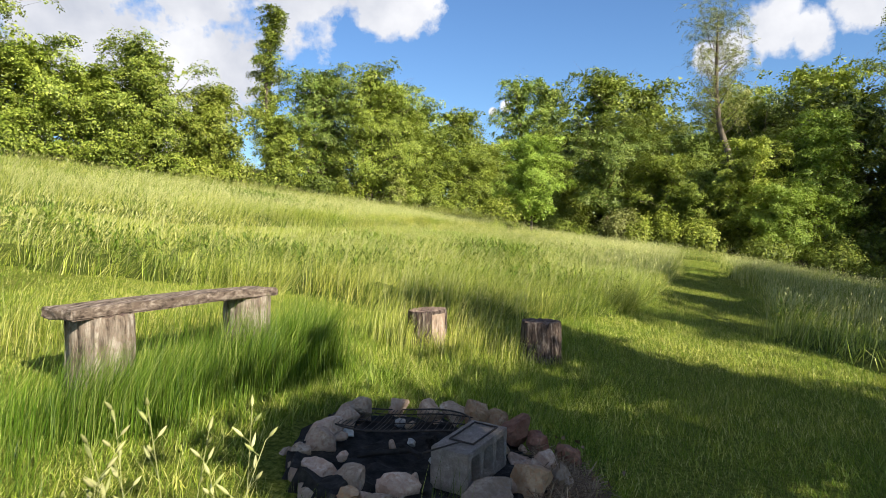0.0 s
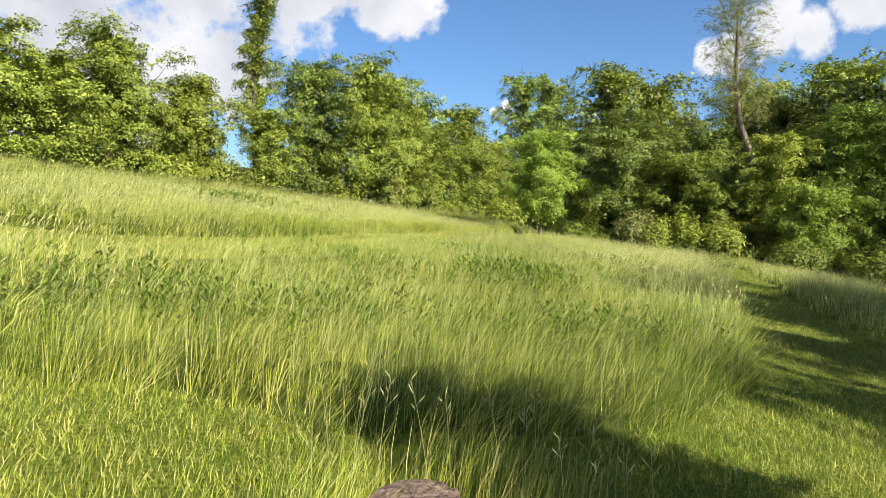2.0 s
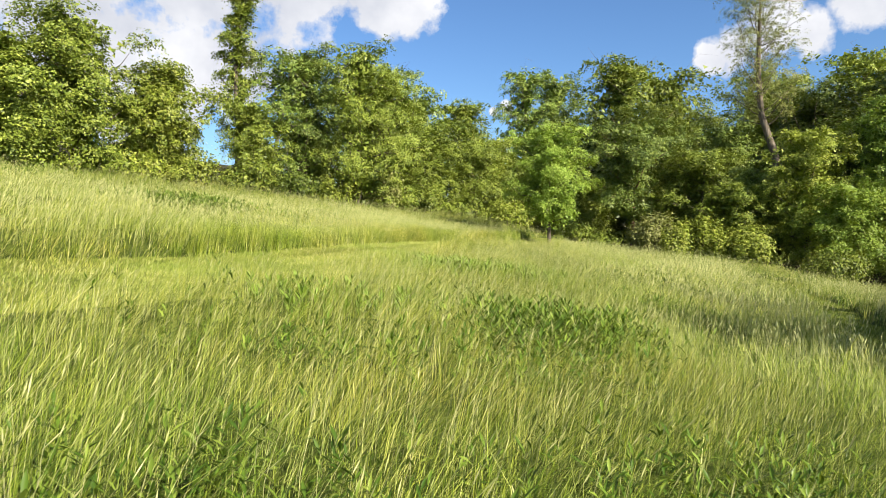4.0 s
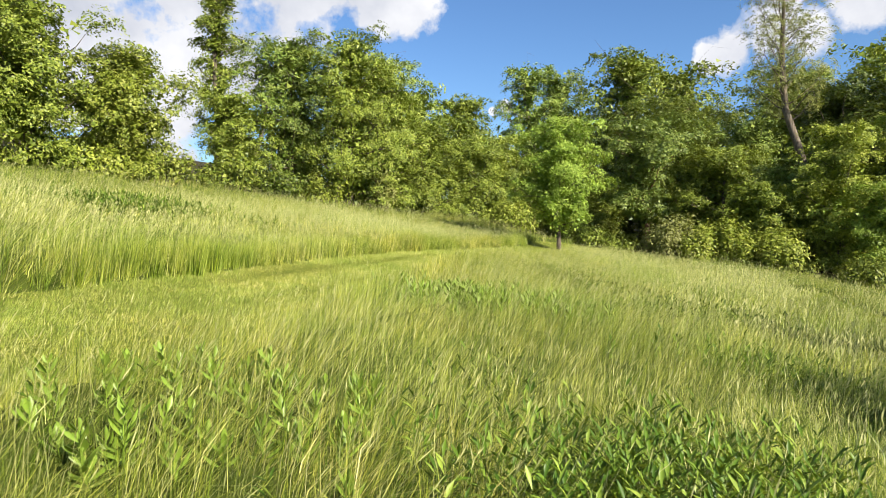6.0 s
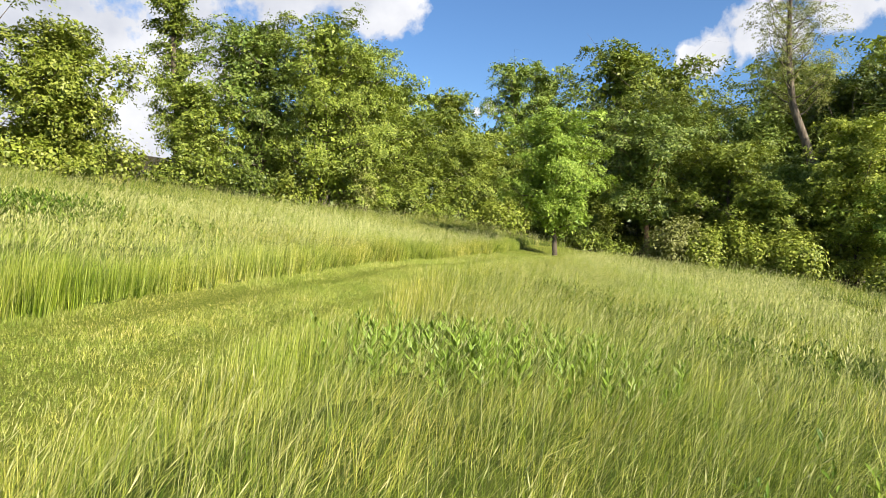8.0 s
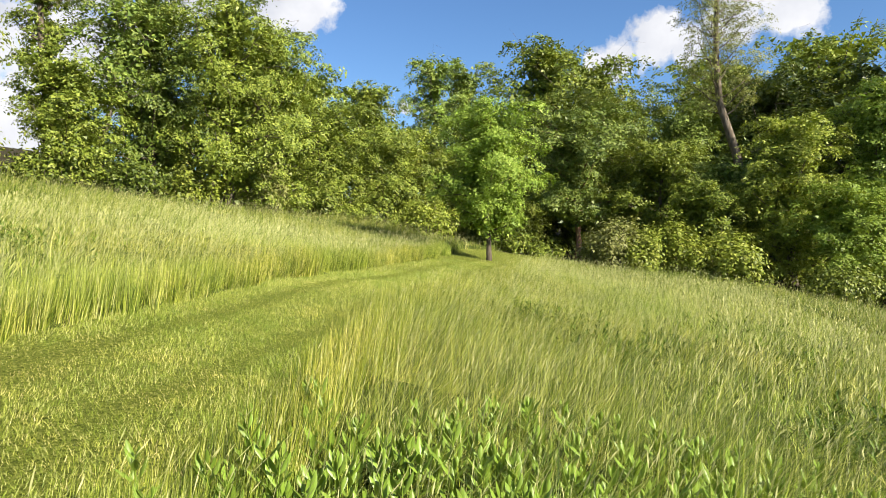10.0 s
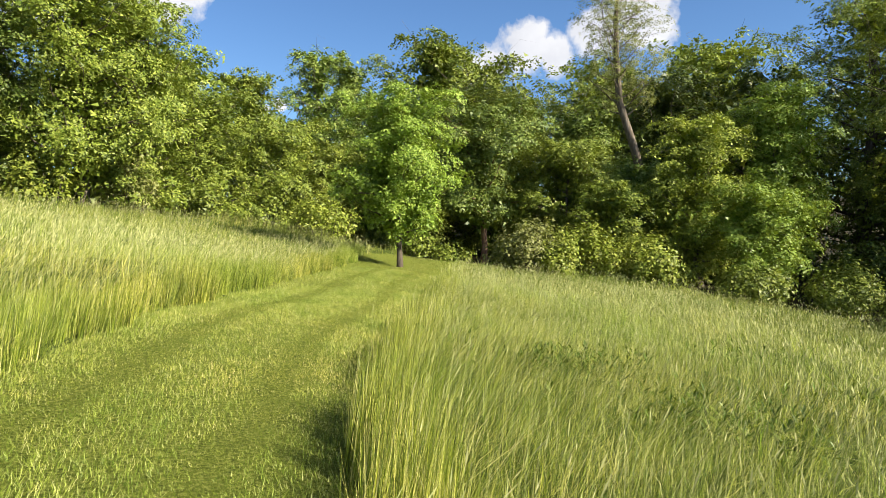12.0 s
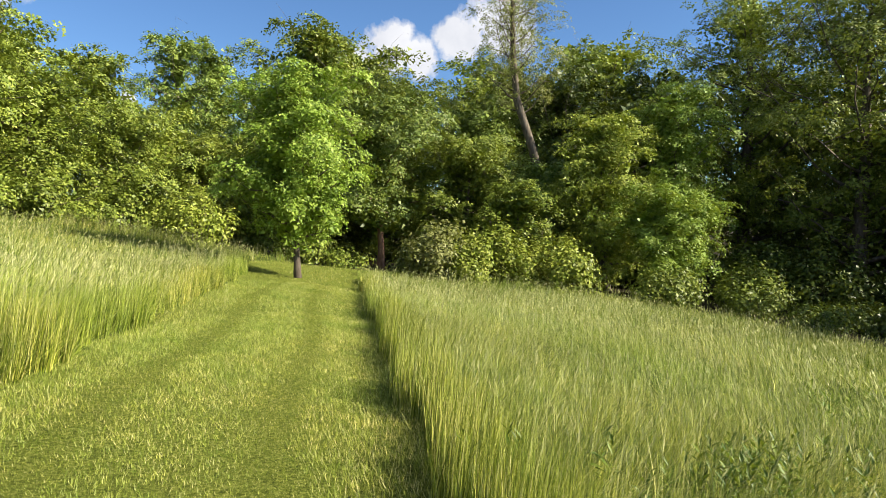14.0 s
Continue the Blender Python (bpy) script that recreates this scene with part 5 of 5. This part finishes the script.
def milkweed_shape(seed):
    """Stem and opposite pairs of long oval leaves, each leaf a folded blade of its own."""
    rng = np.random.default_rng(seed)
    high = rng.uniform(0.32, 0.48)
    stem = Heap()
    s = np.linspace(0, 1, 5)
    axis = np.stack([rng.uniform(-0.06, 0.06) * s ** 2, rng.uniform(-0.06, 0.06) * s ** 2, s * high], 1)
    tube(stem, axis, 0.006 * (1.1 - 0.6 * s), 5)
    out = []
    pairs = 7
    for k in range(pairs):
        f = 0.35 + 0.65 * k / (pairs - 1)
        at = np.array([np.interp(f, s, axis[:, c]) for c in range(3)])
        for side in (0, 1):
            a = k * 1.57 + side * math.pi + rng.uniform(-0.3, 0.3)
            tilt = radians(35 + 40 * (k / (pairs - 1)) + rng.uniform(-12, 12))
            L = rng.uniform(0.12, 0.165) * (1.0 if k < pairs - 1 else 0.75)
            W = L * rng.uniform(0.20, 0.27)
            d = np.array([math.cos(a) * math.cos(tilt), math.sin(a) * math.cos(tilt), math.sin(tilt)])
            w = np.array([-math.sin(a), math.cos(a), 0.0])
            nrm = np.cross(d, w)
            heap = Heap()
            rows = []
            for u, ww in ((0.0, 0.06), (0.22, 0.72), (0.5, 1.0), (0.78, 0.58), (1.0, 0.02)):
                c = at + d * L * u - np.array([0, 0, 1.0]) * 0.035 * u * u
                rows += [c + w * W * 0.5 * ww - nrm * 0.012 * ww, c, c - w * W * 0.5 * ww - nrm * 0.012 * ww]
            q = [(i * 3 + j, i * 3 + j + 1, i * 3 + j + 4, i * 3 + j + 3) for i in range(4) for j in range(2)]
            heap.add(rows, None, q)
            out.append(heap.parts())
    return stem.parts(), out


def milkweeds():
    rng = np.random.default_rng(19)
    kinds = []
    for k in range(4):
        stem, leaves = milkweed_shape(800 + k)
        root = tagged(new("milkweed_plant"), "upright milkweed with broad light green paired leaves", "plant", "milkweed patch")
        np_part("stem", *stem, MILKWEED, root)
        for leaf in leaves:
            np_part("leaf", *leaf, MILKWEED, root)
        kinds.append(root)
    spots = []
    while len(spots) < 290:
        x, y = rng.normal(0.75, 1.0), rng.normal(19.9, 0.85)
        if ((x - 0.75) / 1.9) ** 2 + ((y - 19.9) / 1.5) ** 2 < 1 and tall_grass(np.array([x]), np.array([y]))[0] > 0.4:
            spots.append((x, y))
    while len(spots) < 340:
        x, y = rng.uniform(-2.2, -0.35), rng.uniform(13.3, 14.9)
        if tall_grass(np.array([x]), np.array([y]))[0] > 0.4:
            spots.append((x, y))
    for k, (x, y) in enumerate(spots):
        m = pose(x, y, float(ground_h(x, y)) - 0.09, rng.uniform(-8, 8), rng.uniform(-8, 8), rng.uniform(0, 360))
        if k < 4:
            kinds[k].matrix_world = m
        else:
            copy_thing(kinds[k % 4], m)


def weed_patches():
    """Low dark green leafy weeds growing in patches through the meadow grass."""
    rng = np.random.default_rng(20)
    rows = [(-7.5, 26.7, 1.5, 1.7, 0.075, 6000, 0.64), (-6.2, 14.5, 1.2, 0.9, 0.06, 1200, 0.55), (1.1, 13.4, 0.8, 0.85, 0.05, 10500, 0.62), (-0.9, 9.4, 0.7, 0.6, 0.045, 1500, 0.52), (1.6, 9.9, 1.2, 0.5, 0.045, 2200, 0.52),
            (3.3, 17.2, 0.9, 0.6, 0.05, 1200, 0.5), (4.2, 21.5, 1.4, 0.6, 0.055, 1500, 0.5), (2.9, 24.2, 0.9, 0.6, 0.05, 1300, 0.48), (5.6, 24.6, 1.2, 0.8, 0.055, 600, 0.5), (2.7, 26.1, 0.8, 0.35, 0.045, 1500, 0.5), (1.2, 26.6, 0.12, 0.12, 0.05, 60, 0.55),
            (6.5, 27.5, 1.2, 0.6, 0.055, 500, 0.48), (-0.4, 11.8, 1.6, 0.35, 0.045, 1500, 0.55), (-2.2, 9.0, 1.0, 0.8, 0.045, 1500, 0.56), (-3.9, 7.9, 1.2, 0.6, 0.045, 1300, 0.56), (-5.6, 9.2, 1.3, 0.7, 0.05, 1200, 0.56), (-3.6, 14.0, 1.6, 0.9, 0.05, 1000, 0.55), (-1.6, 8.4, 0.9, 0.7, 0.05, 1300, 0.5), (-4.6, 27.0, 1.0, 0.5, 0.06, 600, 0.55),
            (0.5, 15.6, 0.35, 0.3, 0.04, 500, 0.45), (1.6, 14.2, 0.5, 0.35, 0.04, 800, 0.45), (-3.2, 9.6, 1.0, 0.8, 0.05, 1100, 0.5), (5.2, 9.6, 0.8, 0.8, 0.05, 700, 0.45)]
    for x, y, rx, ry, size, n, high in rows:
        # each plant: a dozen narrow leaves that rise from one stalk
        per = 12
        plants = max(2, int(n * 0.75) // per)
        px, py = rng.normal(x, rx * 0.6, plants), rng.normal(y, ry * 0.6, plants)
        keep = tall_grass(px, py) > 0.4
        px, py = np.repeat(px[keep], per), np.repeat(py[keep], per)
        m = len(px)
        if not m:
            continue
        tall = np.repeat(rng.uniform(0.6, 1.05, m // per), per) * high * 0.94
        level = np.tile(np.linspace(0.35, 1.0, per), m // per)
        turn = rng.uniform(0, 6.28, m)
        rise = 0.15 + 1.1 * level ** 2 + rng.normal(0, 0.2, m)
        along = np.stack([np.cos(turn), np.sin(turn), rise], 1)
        along /= np.linalg.norm(along, axis=1)[:, None]
        side = np.stack([-np.sin(turn), np.cos(turn), rng.normal(0, 0.25, m)], 1)
        long = (size * 1.9 * rng.uniform(0.7, 1.25, m))[:, None]
        wide = long * 0.10
        root = np.stack([px, py, ground_h(px, py) + tall * level], 1) + rng.normal(0, 0.012, (m, 3))
        fold = np.array([0, 0, 1.0]) * wide * 0.5
        co = np.stack([root, root + along * long * 0.45 + side * wide + fold, root + along * long - np.array([0, 0, 0.1]) * long, root + along * long * 0.45 - side * wide + fold], 1)
        b = np.arange(m)[:, None] * 4
        tris = np.concatenate([b + [0, 1, 2], b + [0, 2, 3]])
        tagged(np_part("weed_patch", co.reshape(-1, 3), tris, None, WEED), "low dark green leafy weeds among the grass", "weeds", kind="stuff")


tufts()
flowering()
milkweeds()
weed_patches()
